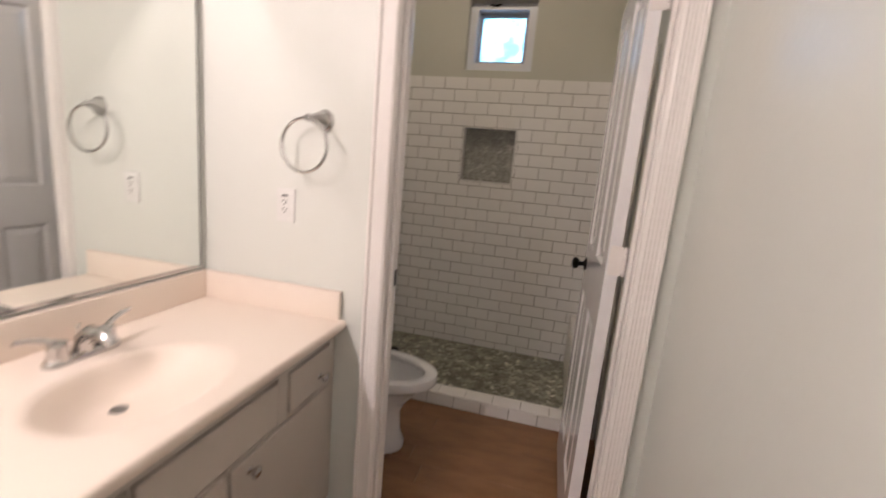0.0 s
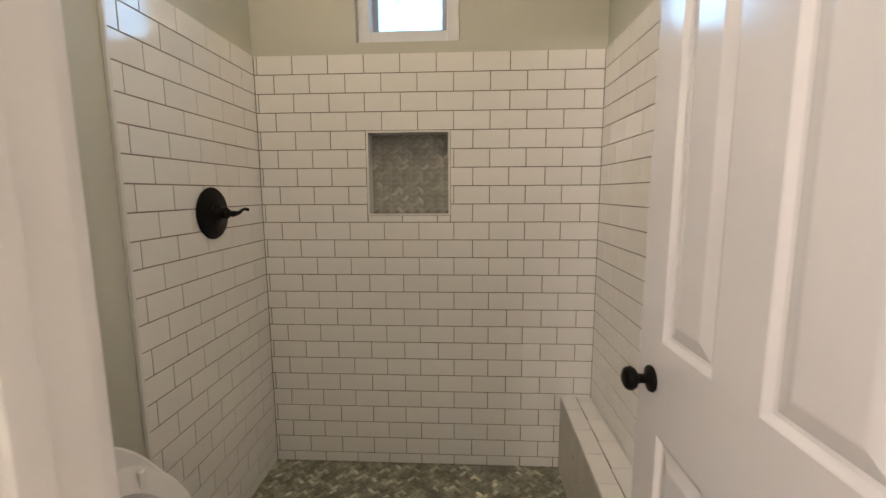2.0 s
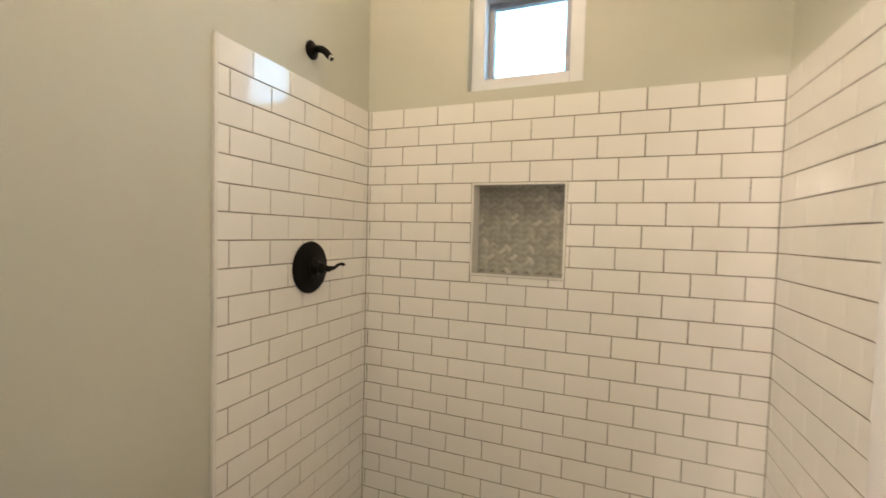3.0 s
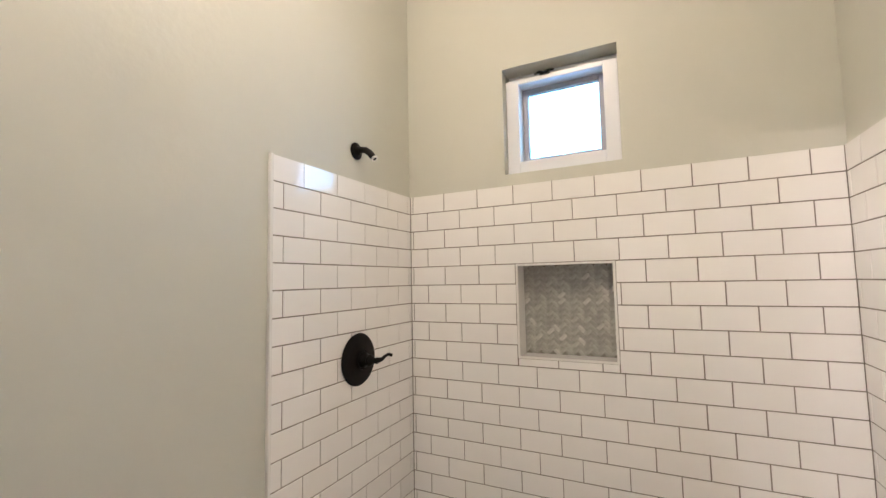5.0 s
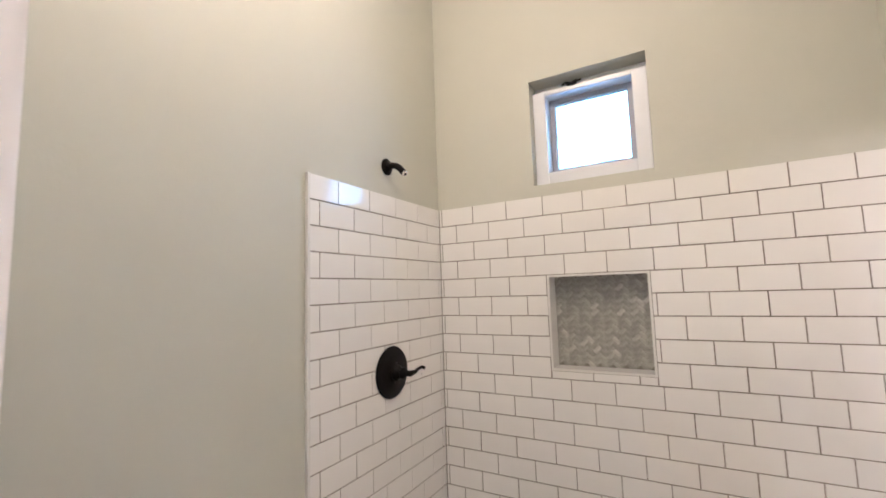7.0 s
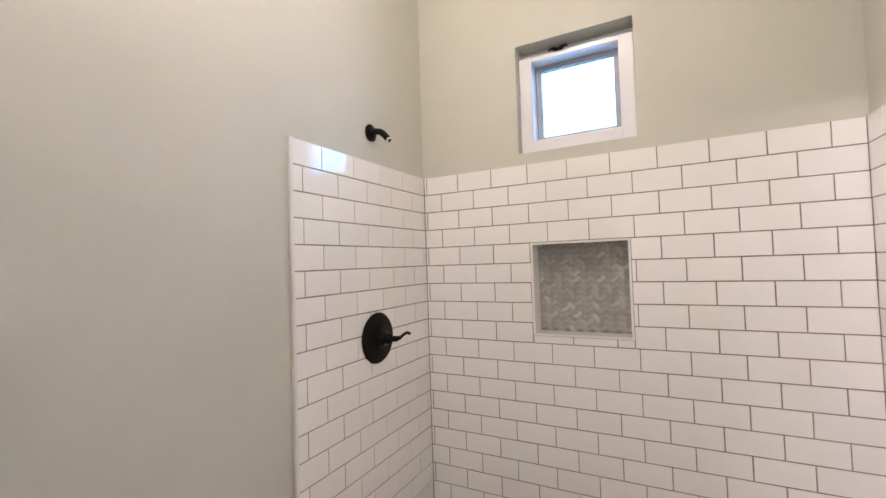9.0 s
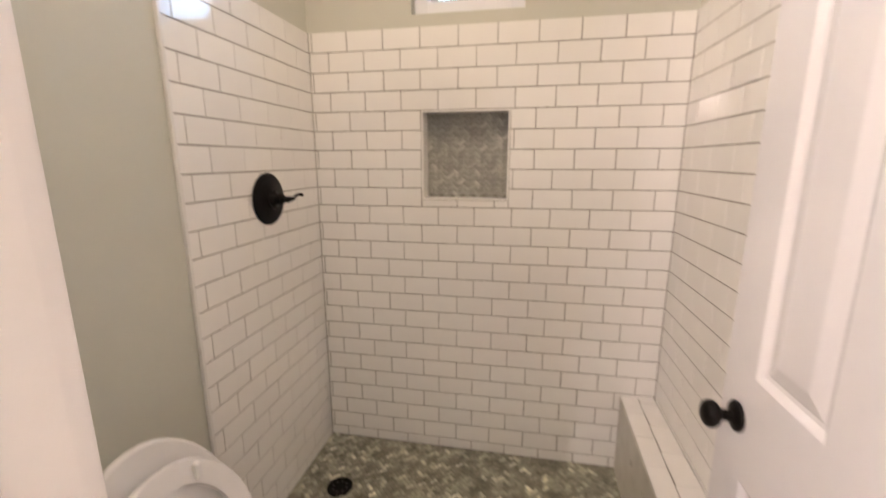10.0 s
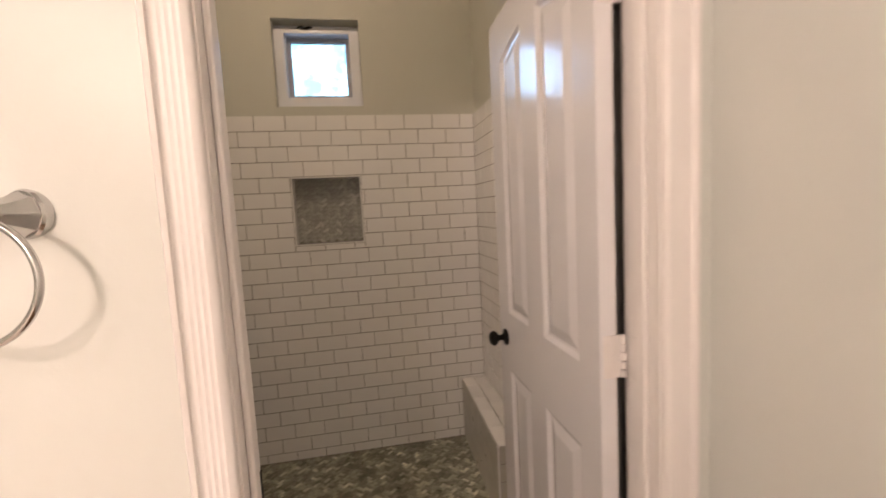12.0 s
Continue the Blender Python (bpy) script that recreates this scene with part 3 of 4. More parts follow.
bm = bmesh.new()
loft(bm, [egg(0.235, 0.60, 0.112, FLOOR), egg(0.235, 0.603, 0.114, FLOOR + 0.03), egg(0.240, 0.578, 0.103, FLOOR + 0.09), egg(0.240, 0.575, 0.102, FLOOR + 0.19),
          egg(0.236, 0.605, 0.118, FLOOR + 0.25), egg(0.230, 0.665, 0.148, RIM - 0.085), egg(0.225, 0.708, 0.167, RIM - 0.058), egg(0.220, 0.735, 0.179, RIM - 0.048), egg(0.218, 0.742, 0.183, RIM - 0.038), egg(0.218, 0.742, 0.183, RIM - 0.012),
          egg(0.221, 0.739, 0.181, RIM - 0.002), egg(0.232, 0.727, 0.172, RIM), egg(0.262, 0.690, 0.146, RIM - 0.001), egg(0.272, 0.680, 0.138, RIM - 0.008),
          egg(0.274, 0.678, 0.136, RIM - 0.028), egg(0.268, 0.684, 0.141, RIM - 0.034), egg(0.30, 0.655, 0.120, RIM - 0.10), egg(0.36, 0.60, 0.085, RIM - 0.17), egg(0.40, 0.56, 0.055, RIM - 0.20)],
     True, True)
part("bowl", bm, PORCELAIN, toilet, smooth=True)
part("water", lathe(bmesh.new(), [(0.090, 0.0), (0.002, 0.0004)], Matrix.Translation((0.475, TY, RIM - 0.150)), 32), WATER, toilet, "still clear water", smooth=True)
part("deck", boxed(0.03, HX - 0.004, TY - 0.125, TY + 0.125, RIM - 0.075, RIM + 0.001, bevel=0.012, seg=3), PORCELAIN, toilet, smooth=True)
part("tank", boxed(0.006, 0.185, TY - 0.185, TY + 0.175, RIM, RIM + 0.30, bevel=0.028, seg=4), PORCELAIN, toilet, smooth=True)
part("tank_lid", boxed(0.002, 0.196, TY - 0.195, TY + 0.182, RIM + 0.302, RIM + 0.336, bevel=0.012, seg=3), PORCELAIN, toilet, smooth=True)
part("flush_handle", tube(bmesh.new(), [(0.186, TY - 0.14, RIM + 0.25), (0.200, TY - 0.14, RIM + 0.25), (0.205, TY - 0.11, RIM + 0.247), (0.205, TY - 0.07, RIM + 0.242)], [0.009, 0.007, 0.006, 0.007], 10), CHROME, toilet, "chrome flush lever", smooth=True)


def raised(pts, lean, x0, z0):
    """Turn an outline drawn flat, hinged at x = 0, up to stand against the tank."""
    m = Matrix.Translation((x0, 0, z0)) @ Matrix.Rotation(radians(-lean), 4, "Y")
    return [m @ p for p in pts]


def seat_loop(inset, h, length=0.428, half=0.206):
    return [Vector((p.x, p.y + 0.014, h)) for p in egg(0.0 + inset, length - inset, half - inset, 0)]


LEAN = 103
bm = bmesh.new()
loft(bm, [raised(seat_loop(i, h), LEAN, HX, RIM + 0.022) for i, h in
          ((0.004, 0.0), (0.0, 0.006), (0.002, 0.014), (0.012, 0.020), (0.036, 0.022), (0.052, 0.015), (0.057, 0.007), (0.054, 0.0), (0.042, -0.001), (0.018, -0.001), (0.004, 0.0))])
seat = part("seat", bm, PLASTIC, toilet, "raised white plastic seat ring", smooth=True)
for yy, d in ((0.102, 0.372), (-0.074, 0.372), (0.192, 0.190), (-0.164, 0.190)):
    q = raised([Vector((d, TY + yy, -0.001))], LEAN, HX, RIM + 0.022)[0]
    part("bumper", boxed(q.x - 0.004, q.x + 0.010, q.y - 0.008, q.y + 0.008, q.z - 0.020, q.z + 0.020, bevel=0.003), PLASTIC, seat)
bm = bmesh.new()
loft(bm, [raised(seat_loop(i, h, 0.482, 0.204), LEAN + 2, HX - 0.022, RIM + 0.020) for i, h in
          ((0.030, 0.003), (0.008, -0.001), (0.001, 0.003), (0.0, 0.008), (0.003, 0.015), (0.012, 0.020), (0.06, 0.024))], True, True)
part("lid", bm, PLASTIC, toilet, "raised white plastic lid", smooth=True)
for s in (-1, 1):
    part("seat_hinge", lathe(bmesh.new(), [(0.011, -0.02), (0.012, -0.018), (0.012, 0.018), (0.011, 0.02)], Matrix.Translation((HX - 0.014, TY + s * 0.075, RIM + 0.014)) @ Matrix.Rotation(radians(90), 4, "X"), 14), PLASTIC, toilet, smooth=True)

# ---- vanity ----
VT = 0.735      # counter top
CX = 0.516      # counter front edge
VEND = -3.95
vanity = thing("vanity_cabinet", (0.2, -2.4, FLOOR), "white painted vanity cabinet with glass knobs", "cabinet")
FX = 0.475      # face of the cabinet
Y0 = OUT - 0.004
# carcass coloured near black as the shade in the gaps round the fronts
part("carcass", boxed(VX0 + 0.003, FX - 0.018, VEND + 0.02, Y0, FLOOR + 0.10, VT - 0.150), DARK, vanity, "cabinet inside with the shade of its gaps put in the colour")
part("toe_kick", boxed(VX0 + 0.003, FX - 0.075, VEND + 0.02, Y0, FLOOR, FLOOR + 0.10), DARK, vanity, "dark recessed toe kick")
bm = wall_with_hole(VEND + 0.02, Y0, 0, 0.018, FLOOR + 0.10, VT - 0.037,
                    [(-1.974, -1.739, 0.517, 0.660), (-2.448, -2.017, 0.517, 0.660), (-2.210, -1.739, 0.060, 0.511), (-2.672, -2.214, 0.060, 0.511), (-2.738, -2.452, 0.517, 0.660)])
for v in bm.verts:
    v.co = Vector((FX - 0.018 + v.co.y, v.co.x, v.co.z))
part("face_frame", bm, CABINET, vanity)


def front(name, y0, y1, z0, z1, knob=None):
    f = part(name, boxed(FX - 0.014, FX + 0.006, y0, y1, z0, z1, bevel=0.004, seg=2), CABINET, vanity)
    if knob:
        m = Matrix.Translation((FX + 0.006, *knob)) @ Matrix.Rotation(radians(90), 4, "Y")
        k = part("knob", lathe(bmesh.new(), [(0.010, 0), (0.0085, 0.003), (0.005, 0.006), (0.005, 0.012), (0.012, 0.015), (0.0155, 0.021), (0.014, 0.027), (0.006, 0.031)], m, 20), CHROME, f, "faceted bright knob")
    return f


front("drawer_front", -1.966, -1.745, 0.525, 0.652, (-1.806, 0.568))
front("drawer_front", -2.440, -2.025, 0.525, 0.652)
front("drawer_front", -2.730, -2.460, 0.525, 0.652, (-2.59, 0.58))
front("cabinet_door", -2.202, -1.745, 0.065, 0.505, (-2.140, 0.466))
front("cabinet_door", -2.665, -2.220, 0.065, 0.505, (-2.280, 0.466))

counter = thing("vanity_counter", (0.2, -2.4, VT), "almond cultured marble counter with a moulded oval sink", "counter")
SX, SY, SA, SB = 0.285, -2.255, 0.160, 0.205


def counter_top():
    """The slab with an oval bowl sunk in it."""
    bm = bmesh.new()
    n = 56
    ov = lambda k, f, z: bm.verts.new((SX - 0.085 * max(0, 1 - f) + SA * f * math.cos(2 * math.pi * k / n), SY + SB * f * math.sin(2 * math.pi * k / n), z))
    rings = [[ov(k, f, VT + z) for k in range(n)] for f, z in
             ((1.14, 0.0), (1.08, -0.0012), (1.02, -0.005), (0.96, -0.013), (0.88, -0.030), (0.75, -0.056), (0.55, -0.080), (0.32, -0.094), (0.12, -0.098))]
    for a, b in zip(rings, rings[1:]):
        for k in range(n):
            bm.faces.new((a[k], a[(k + 1) % n], b[(k + 1) % n], b[k]))
    bm.faces.new(rings[-1])
    x0, x1, y0, y1 = VX0 + 0.002, CX - 0.012, VEND, Y0
    c = [bm.verts.new((x, y, VT)) for x, y in ((x0, y0), (x1, y0), (x1, y1), (x0, y1))]
    edges = [bm.edges.new((c[k], c[(k + 1) % 4])) for k in range(4)] + [bm.edges.get((rings[0][k], rings[0][(k + 1) % n])) for k in range(n)]
    bmesh.ops.triangle_fill(bm, use_beauty=True, use_dissolve=False, edges=edges)
    # rounded front edge
    prof = [(x1, VT), (CX - 0.005, VT - 0.002), (CX - 0.001, VT - 0.007), (CX, VT - 0.015), (CX - 0.001, VT - 0.025), (CX - 0.006, VT - 0.033), (CX - 0.014, VT - 0.036), (FX - 0.01, VT - 0.036)]
    for (xa, za), (xb, zb) in zip(prof, prof[1:]):
        bm.faces.new([bm.verts.new(p) for p in ((xa, y0, za), (xb, y0, zb), (xb, y1, zb), (xa, y1, za))])
    bm.faces.new([bm.verts.new((x, y1, z)) for x, z in [(x0, VT - 0.036)] + [(x0, VT)] + prof])
    bmesh.ops.remove_doubles(bm, verts=bm.verts, dist=1e-5)
    return bm


part("slab", counter_top(), CULTURED, counter, smooth=True)
part("side_splash", boxed(VX0 + 0.024, 0.497, Y0 - 0.020, Y0, VT - 0.001, 0.836, bevel=0.004, seg=2), CULTURED, counter, smooth=True)
part("back_splash", boxed(VX0 + 0.002, VX0 + 0.024, VEND, Y0, VT - 0.001, 0.836, bevel=0.004, seg=2), CULTURED, counter, smooth=True)
part("sink_drain", lathe(bmesh.new(), [(0.019, 0), (0.019, 0.003), (0.015, 0.004), (0.013, 0.006), (0.003, 0.0075)], Matrix.Translation((SX - 0.080, SY, VT - 0.0985)), 24), DRAIN, counter, "chrome sink drain", smooth=True)

faucet = thing("sink_faucet", (0.058, -2.222, VT), "chrome two-handle sink faucet with lever handles", "faucet")
fx, fy = 0.058, -2.222
bm = bmesh.new()
loft(bm, [[Vector((fx + (0.026 + d) * math.cos(a) * 1.0, fy + 0.062 * (1 if math.sin(a) > 0 else -1) * (abs(math.sin(a)) > 1e-6) + (0.026 + d) * math.sin(a), VT + h)) for a in [2 * math.pi * (k + 0.5) / 32 for k in range(32)]]
          for d, h in ((0, 0), (0, 0.010), (-0.004, 0.016), (-0.012, 0.019))], True, True)
part("base", bm, CHROME, faucet, smooth=True)
bm = tube(bmesh.new(), [(fx, fy, VT + 0.015), (fx + 0.004, fy, VT + 0.045), (fx + 0.026, fy, VT + 0.066), (fx + 0.058, fy, VT + 0.068), (fx + 0.088, fy, VT + 0.056), (fx + 0.098, fy, VT + 0.044)], [0.024, 0.021, 0.018, 0.016, 0.0145, 0.013], 16)
part("spout", bm, CHROME, faucet, smooth=True)
for s in (-1, 1):
    h = part("handle", lathe(bmesh.new(), [(0.025, 0.012), (0.024, 0.022), (0.021, 0.034), (0.022, 0.044), (0.019, 0.056), (0.006, 0.062)], Matrix.Translation((fx, fy + s * 0.056, VT)), 22), CHROME, faucet, smooth=True)
    part("lever", tube(bmesh.new(), [(fx, fy + s * 0.056, VT + 0.050), (fx - 0.006, fy + s * 0.080, VT + 0.066), (fx - 0.010, fy + s * 0.108, VT + 0.076), (fx - 0.012, fy + s * 0.132, VT + 0.079)], [0.011, 0.0085, 0.007, 0.006], 12), CHROME, h, smooth=True)
part("lift_rod", tube(bmesh.new(), [(fx - 0.014, fy, VT + 0.018), (fx - 0.014, fy, VT + 0.070), (fx - 0.014, fy, VT + 0.078)], [0.0025, 0.0025, 0.005], 8), CHROME, faucet, smooth=True)

mirror = thing("wall_mirror_panel", (VX0, -2.5, 0.86), "large frameless wall mirror above the vanity with a dark edge channel", "mirror")
MY1 = -1.728
part("glass", boxed(VX0 + 0.002, VX0 + 0.007, VEND, MY1, 0.856, 1.94), MIRROR, mirror, "silvered mirror glass")
part("channel", boxed(VX0 + 0.001, VX0 + 0.010, VEND, MY1 + 0.004, 0.846, 0.8555), CHROME, mirror, "thin dark metal channel")
part("edge", boxed(VX0 + 0.001, VX0 + 0.0085, MY1 + 0.0003, MY1 + 0.0045, 0.856, 1.94), DARK, mirror, "dark mirror edge")

ring = thing("towel_ring", (0.405, OUT, 1.394), "brushed nickel towel ring on the wall", "towel ring")
RX, RZ = 0.377, 1.392
mr_ = Matrix.Translation((0.405, OUT, RZ + 0.002)) @ Matrix.Rotation(radians(-19), 4, "Z") @ Matrix.Rotation(radians(90), 4, "X")
part("mount", lathe(bmesh.new(), [(0.031, -0.010), (0.033, 0.004), (0.031, 0.011), (0.024, 0.024), (0.016, 0.044), (0.0105, 0.058)], mr_, 8), CHROME, ring)
part("base_ring", lathe(bmesh.new(), [(0.034, -0.010), (0.0355, 0.002), (0.033, 0.006)], mr_, 28), CHROME, ring, smooth=True)
part("finial", lathe(bmesh.new(), [(0.008, 0.056), (0.012, 0.060), (0.0125, 0.068), (0.009, 0.074), (0.003, 0.076)], mr_, 20), CHROME, ring, smooth=True)
ring_at = lambda a: (RX + 0.083 * math.sin(a) * math.cos(radians(4)), OUT - 0.066 - 0.083 * math.sin(a) * math.sin(radians(4)) - 0.004 * (1 - math.cos(a)), RZ - 0.083 + 0.083 * math.cos(a))
part("ring", tube(bmesh.new(), [ring_at(2 * math.pi * k / 56) for k in range(56)], 0.0052, 12, closed=True), CHROME, ring, smooth=True)

outlet = thing("wall_outlet", (0.270, OUT, 1.106), "white wall outlet with two sockets and a test button", "outlet")
ox, oz = 0.270, 1.106
part("cover_plate", boxed(ox - 0.035, ox + 0.035, OUT - 0.006, OUT, oz - 0.0575, oz + 0.0575, bevel=0.003, seg=2), PLATE, outlet)
part("socket_body", boxed(ox - 0.0165, ox + 0.0165, OUT - 0.0085, OUT - 0.004, oz - 0.034, oz + 0.034, bevel=0.0015), PLATE, outlet)
part("test_button", boxed(ox - 0.011, ox + 0.011, OUT - 0.0098, OUT - 0.008, oz + 0.030, oz + 0.0365, bevel=0.0005), DARK, outlet, "dark test button")
for c in (0.011, -0.018):
    for s, hgt in ((-1, 0.008), (1, 0.006)):
        part("slot", boxed(ox + s * 0.0064 - 0.0016, ox + s * 0.0064 + 0.0016, OUT - 0.0092, OUT - 0.008, oz + c + 0.002 - hgt / 2 + 0.004, oz + c + 0.002 + hgt / 2 + 0.004), DARK, outlet)
    part("slot", lathe(bmesh.new(), [(0.0032, 0), (0.0032, 0.0012)], Matrix.Translation((ox, OUT - 0.008, oz + c - 0.005)) @ Matrix.Rotation(radians(90), 4, "X"), 10), DARK, outlet)
for s in (-1, 1):
    part("screw", lathe(bmesh.new(), [(0.003, 0), (0.002, 0.001)], Matrix.Translation((ox, OUT - 0.006, oz + s * 0.048)) @ Matrix.Rotation(radians(90), 4, "X"), 10), PLATE, outlet)

# ---- light fittings ----
vlight = thing("vanity_light", (VX0, -2.78, 2.10), "wall light bar over the mirror with an added, unseen acrylic skirt", "wall light")
part("back_plate", boxed(VX0, VX0 + 0.018, -4.00, -1.82, 2.04, 2.16, bevel=0.006), CHROME, vlight)
part("canopy", boxed(VX0 + 0.018, 0.056, -4.00, -1.73, 2.140, 2.150, bevel=0.003), CHROME, vlight)
# unseen skirt, added so that its lower edge draws the diagonal on the door wall
part("added_skirt", boxed(0.050, 0.054, -4.00, -1.73, 1.911, 2.139), ACRYLIC, vlight, "unseen acrylic skirt added to dim the light above its edge")
for by in BULBS:
    part("socket", lathe(bmesh.new(), [(0.016, 0.0), (0.018, 0.006), (0.018, 0.05), (0.022, 0.06), (0.022, 0.075)], Matrix.Translation((BULB_X, by, 2.064)), 20), CHROME, vlight, smooth=True)
    part("bulb", lathe(bmesh.new(), [(0.003, 0.0), (0.010, 0.003), (0.015, 0.012), (0.014, 0.024)], Matrix.Translation((BULB_X, by, 2.040)), 20), GLOW, vlight, "lit bulb", smooth=True)
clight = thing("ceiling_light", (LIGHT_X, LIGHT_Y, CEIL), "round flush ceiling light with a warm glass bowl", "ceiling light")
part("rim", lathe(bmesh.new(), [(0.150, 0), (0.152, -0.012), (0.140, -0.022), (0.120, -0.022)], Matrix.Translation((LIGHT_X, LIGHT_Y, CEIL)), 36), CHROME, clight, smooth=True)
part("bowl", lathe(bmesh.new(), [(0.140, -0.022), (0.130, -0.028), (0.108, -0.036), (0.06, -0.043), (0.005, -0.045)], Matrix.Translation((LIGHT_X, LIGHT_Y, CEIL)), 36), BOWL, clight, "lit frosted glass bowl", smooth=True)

# ---- floor planks ----
def shared_box(name, sx, sy, sz, mat, bevel, cache={}):
    """One mesh for all pieces of a size: a slab round its centre, its edges eased on the +z side only."""
    key = (name, mat.name, round(sx, 4), round(sy, 4), round(sz, 4))
    if key not in cache:
        bm = bmesh.new()
        hx, hy, hz = sx / 2, sy / 2, sz / 2
        loft(bm, [[Vector((sgx * (hx - d), sgy * (hy - d), z)) for sgx, sgy in ((-1, -1), (1, -1), (1, 1), (-1, 1))]
                  for d, z in ((0, -hz), (0, hz - bevel), (bevel * 0.35, hz - bevel * 0.3), (bevel * 1.3, hz))], False, True)
        cache[key] = finish(bm, name, False)
        cache[key].materials.append(mat)
    return cache[key]


def piece(name, mesh, m, parent):
    ob = new(name, mesh)
    ob.matrix_world = m
    ob.parent = parent
    ob.matrix_parent_inverse = world_of(parent).inverted()
    ob.matrix_basis = m
    return ob


rng = random.Random(4)
y = CY0 + 0.004
while y > VY1:
    y2 = y - 0.127
    x = VX0 - 0.1 - rng.random() * 0.8
    while x < W + 0.05:
        ln = 0.95
        a, b = max(x, -0.1), min(x + ln, W + 0.05)
        if b - a > 0.05:
            piece("plank", shared_box("plank", b - a - 0.0015, 0.1255, 0.012, WOOD, 0.0015), pose((a + b) / 2, (y + y2) / 2, FLOOR - 0.006), floor)
        x += ln
    y = y2

# ---- wall tiles ----
PH, PV, JOINT = 0.158, 0.0808, 0.0035


def clipped(r, hole):
    """The pieces of the rectangle r = (a0, a1, b0, b1) outside the hole."""
    a0, a1, b0, b1 = r
    h0, h1, k0, k1 = hole
    if a1 <= h0 or a0 >= h1 or b1 <= k0 or b0 >= k1:
        return [r]
    out = []
    if a0 < h0:
        out.append((a0, h0, b0, b1))
    if a1 > h1:
        out.append((h1, a1, b0, b1))
    lo, hi = max(a0, h0), min(a1, h1)
    if b0 < k0:
        out.append((lo, hi, b0, k0))
    if b1 > k1:
        out.append((lo, hi, k1, b1))
    return out


def courses(a0, a1, z0, z1, first, holes=()):
    """Running-bond tiles on a wall between a0 and a1, from the top down; first: the first joint of the odd and of the even rows."""
    z, k = z1, 0
    while z > z0 + 0.012:
        lo = max(z - PV, z0)
        x = first[k % 2]
        cuts = [a0] + ([x] if x > a0 + 0.006 else [])
        while x + PH < a1 - 0.016:
            x += PH
            cuts.append(x)
        cuts.append(a1)
        for c, d in zip(cuts, cuts[1:]):
            rects = [(c, d, lo, z)]
            for h in holes:
                rects = [q for r in rects for q in clipped(r, h)]
            for r in rects:
                if r[1] - r[0] > 0.009 and r[3] - r[2] > 0.009:
                    yield r
        z, k = lo, k + 1


trng = random.Random(11)


def lay(rects, m, parent, thick=0.006, name="tile", mat=None):
    """Tiles in a wall's plane (along, up) whose pose is m; each sits a hair proud or tilted."""
    for a0, a1, b0, b1 in rects:
        me = shared_box(name, round(a1 - a0 - JOINT, 3), round(b1 - b0 - JOINT, 3), thick, mat or TILE, 0.0007)
        p = m @ pose((a0 + a1) / 2, (b0 + b1) / 2, -thick / 2 + trng.uniform(-0.0003, 0.0003), trng.gauss(0, 0.05), trng.gauss(0, 0.03), 0)
        piece(name, me, p, parent)


# the back wall faces -y, the left wall +x, the right wall -x
lay(courses(0, W, 0.0, TOP, (0.013, 0.087), [(NX0 - 0.004, NX1 + 0.004, NZ0 - 0.004, NZ1 + 0.004)]), Matrix(((1, 0, 0, 0), (0, 0, -1, 0), (0, 1, 0, 0), (0, 0, 0, 1))), wall_back)
lay(courses(0, -EDGE, 0.0, TOP, (0.125, 0.042)), Matrix(((0, 0, 1, 0), (1, 0, 0, EDGE), (0, 1, 0, 0), (0, 0, 0, 1))), wall_left)
lay(courses(0, -EDGE, 0.0, TOP, (0.10, 0.022)), Matrix(((0, 0, -1, W), (-1, 0, 0, 0), (0, 1, 0, 0), (0, 0, 0, 1))), wall_right)
# ledge top in two rows, ledge end, curb top and curb front
flat = Matrix(((1, 0, 0, 0), (0, 1, 0, 0), (0, 0, 1, BZ), (0, 0, 0, 1)))
for left, off in ((True, 0.0), (False, 0.079)):
    yy = BY - 0.001
    first = True
    while yy < -0.004:
        ye = min(yy + (PH - off if first else PH), -0.002)
        mid = (yy + ye) / 2
        dx = mid * SKEW
        if left:
            turn = Matrix.Translation((BX + dx, mid, 0)) @ Matrix.Rotation(-math.atan(SKEW), 4, "Z") @ Matrix.Translation((-BX, -mid, 0))
            lay([(BX - 0.001, BX + 0.071, yy, ye)], turn @ flat, ledge)
        else:
            lay([(BX + 0.072 + dx, W - 0.001, yy, ye)], flat, ledge)
        yy, first = ye, False
# end tiles take the grey of the side panel, darker than the top tiles
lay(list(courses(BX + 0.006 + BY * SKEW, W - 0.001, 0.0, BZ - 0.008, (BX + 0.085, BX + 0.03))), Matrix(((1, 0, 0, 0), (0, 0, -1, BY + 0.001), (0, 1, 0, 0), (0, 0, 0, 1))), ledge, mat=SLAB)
xx = 0.02
while xx < BX + 0.02:
    xe = min(xx + PH, W)
    lay([(xx, xe, CY0 + 0.009, CY1 - 0.008)], Matrix(((1, 0, 0, 0), (0, 1, 0, 0), (0, 0, 1, CZ), (0, 0, 0, 1))), curb)
    lay([(xx - 0.06, xe - 0.06, FLOOR, CZ - 0.010)], Matrix(((1, 0, 0, 0), (0, 0, -1, CY0), (0, 1, 0, 0), (0, 0, 0, 1))), curb)
    xx = xe

# ---- herringbone mosaic: the niche's back, and the shower floor ----
CHIP = 0.0170


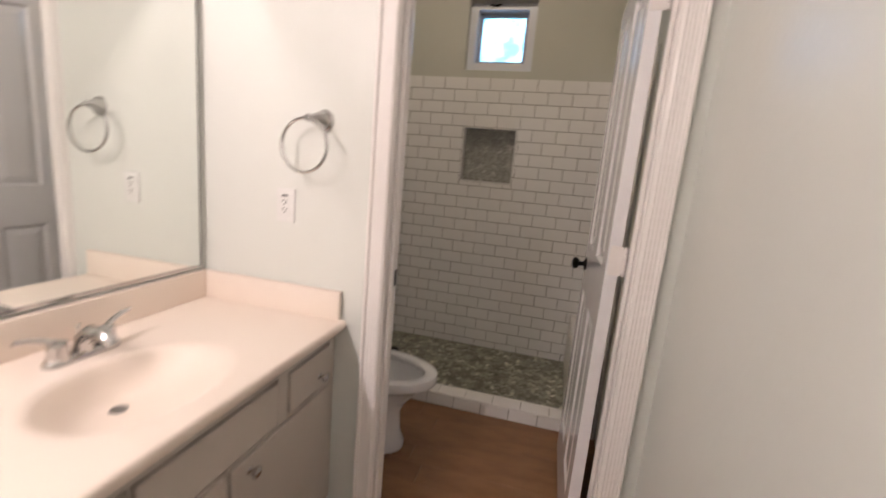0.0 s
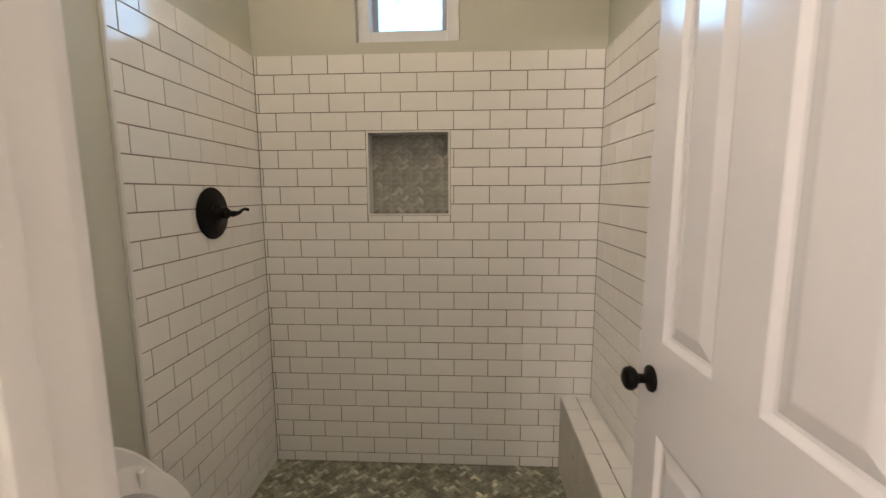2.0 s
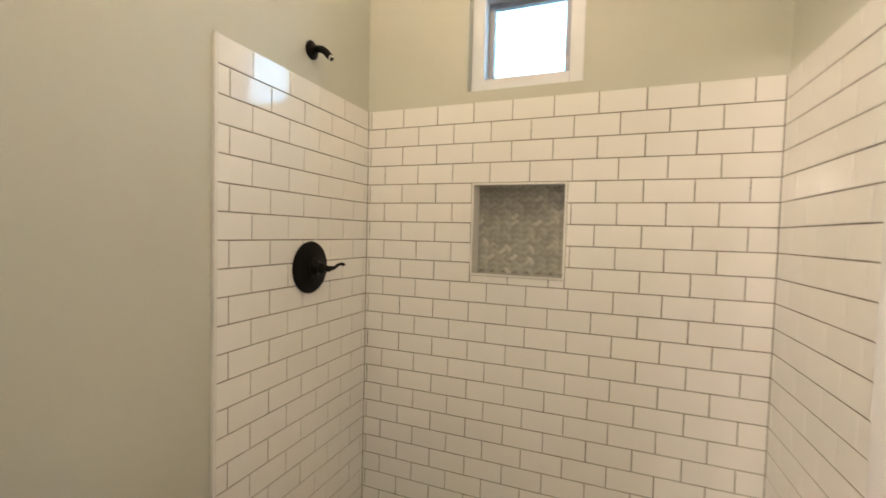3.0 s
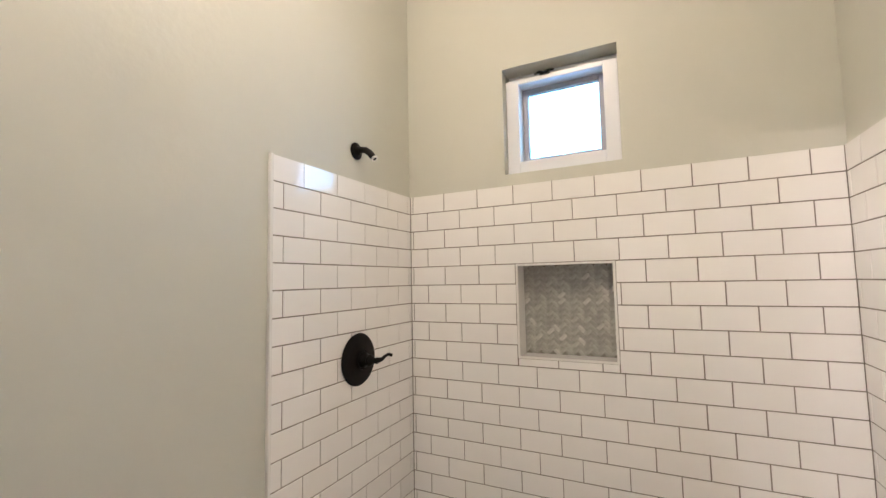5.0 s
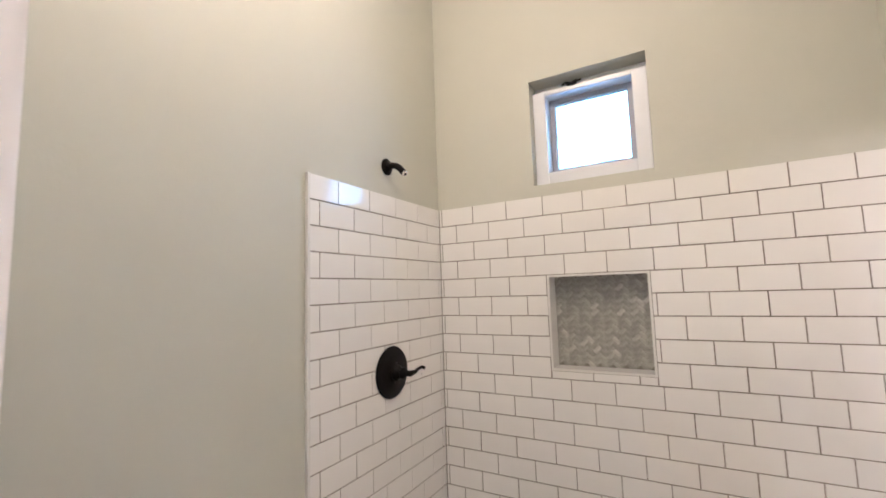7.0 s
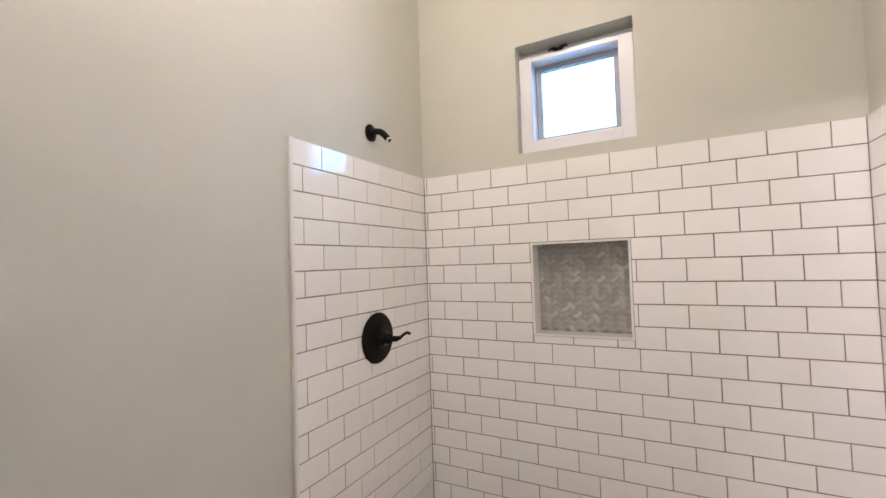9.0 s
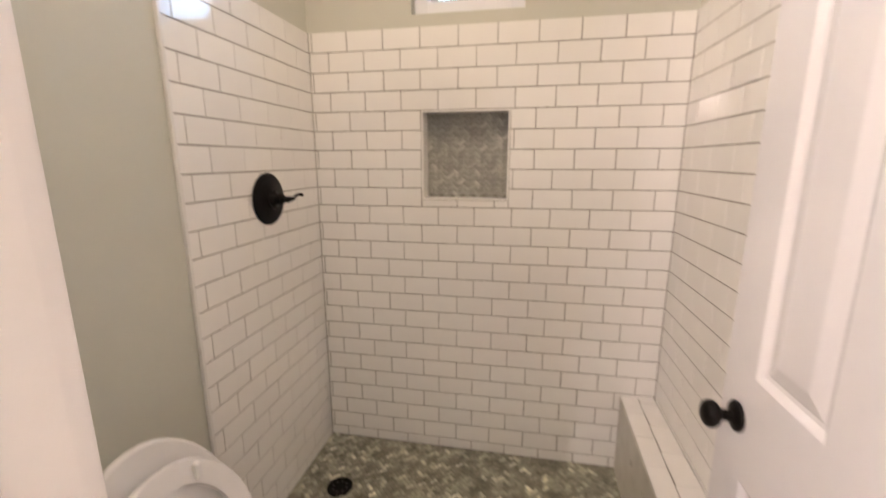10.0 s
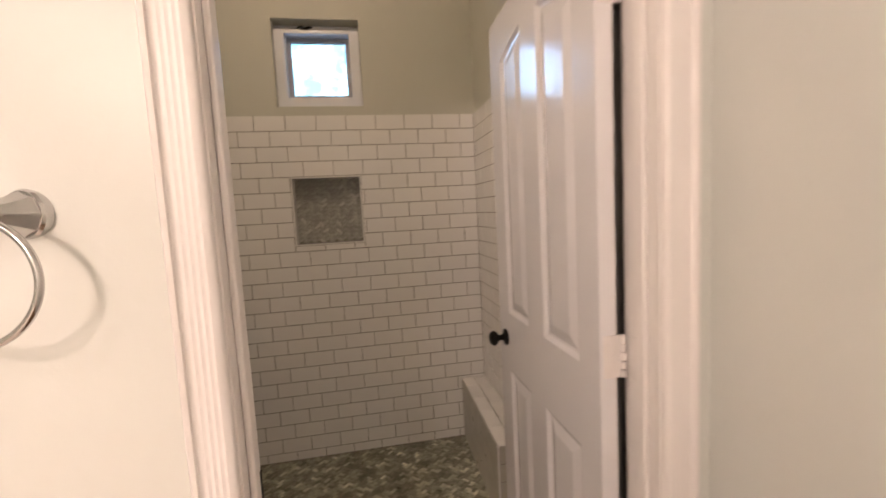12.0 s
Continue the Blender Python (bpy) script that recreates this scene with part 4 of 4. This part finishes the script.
def herringbone(u0, u1, v0, v1):
    """Chips (centre, turn) of a two-to-one herringbone turned 45 degrees, over a rectangle."""
    n = int((u1 - u0 + v1 - v0) / CHIP) + 6
    c45 = math.sqrt(0.5)
    for i in range(-n, n):
        for j in range(-n, n):
            d = (i - j) % 4
            if d == 0:
                p, q, turn = i + 1.0, j + 0.5, 45
            elif d == 3:
                p, q, turn = i + 0.5, j + 1.0, 135
            else:
                continue
            u = u0 + (p - q) * c45 * CHIP
            v = v0 + (p + q) * c45 * CHIP
            if u0 - 0.004 <= u <= u1 + 0.004 and v0 - 0.004 <= v <= v1 + 0.004:
                yield u, v, turn


chip = shared_box("chip", CHIP * 2 - 0.0016, CHIP - 0.0016, 0.004, STONE, 0.0007)
niche_chip = shared_box("niche_chip", CHIP * 2 - 0.0012, CHIP - 0.0012, 0.004, STONE_NICHE, 0.0007)
mn = Matrix(((1, 0, 0, 0), (0, 0, -1, ND), (0, 1, 0, 0), (0, 0, 0, 1)))
for u, v, turn in herringbone(NX0 + 0.006, NX1 - 0.006, NZ0 + 0.006, NZ1 - 0.006):
    piece("chip", niche_chip, mn @ pose(u, v, 0.0, trng.gauss(0, 0.8), trng.gauss(0, 0.5), turn), niche)

near = []
verts, faces = [], []
for u, v, turn in herringbone(0.0, BX, -0.683, 0.0):
    if math.hypot(u - 0.19, v + 0.337) < 0.058:
        continue
    m = pose(u, v, -0.0022 + trng.uniform(-0.0003, 0.0003), trng.gauss(0, 0.8), trng.gauss(0, 0.5), turn)
    if 0.50 < u < 1.22 and v < -0.47 and len(near) < 300:
        near.append(piece("chip", chip, m, shower_floor))
        continue
    base = len(verts)
    hx, hy = CHIP - 0.0008, CHIP / 2 - 0.0008
    for d, z in ((0, -0.002), (0, 0.0014), (0.0008, 0.002)):
        verts += [m @ Vector((sx * (hx - d), sy * (hy - d), z)) for sx, sy in ((-1, -1), (1, -1), (1, 1), (-1, 1))]
    for r in (0, 4):
        for k in range(4):
            faces.append((base + r + k, base + r + (k + 1) % 4, base + r + 4 + (k + 1) % 4, base + r + 4 + k))
    faces.append(tuple(base + 8 + k for k in range(4)))
me = bpy.data.meshes.new("mosaic")
me.from_pydata(verts, [], faces)
me.materials.append(STONE_ALL)
mosaic = new("mosaic", me)
mosaic.parent = shower_floor
tagged(mosaic, "grey marble herringbone chips", kind="stuff")
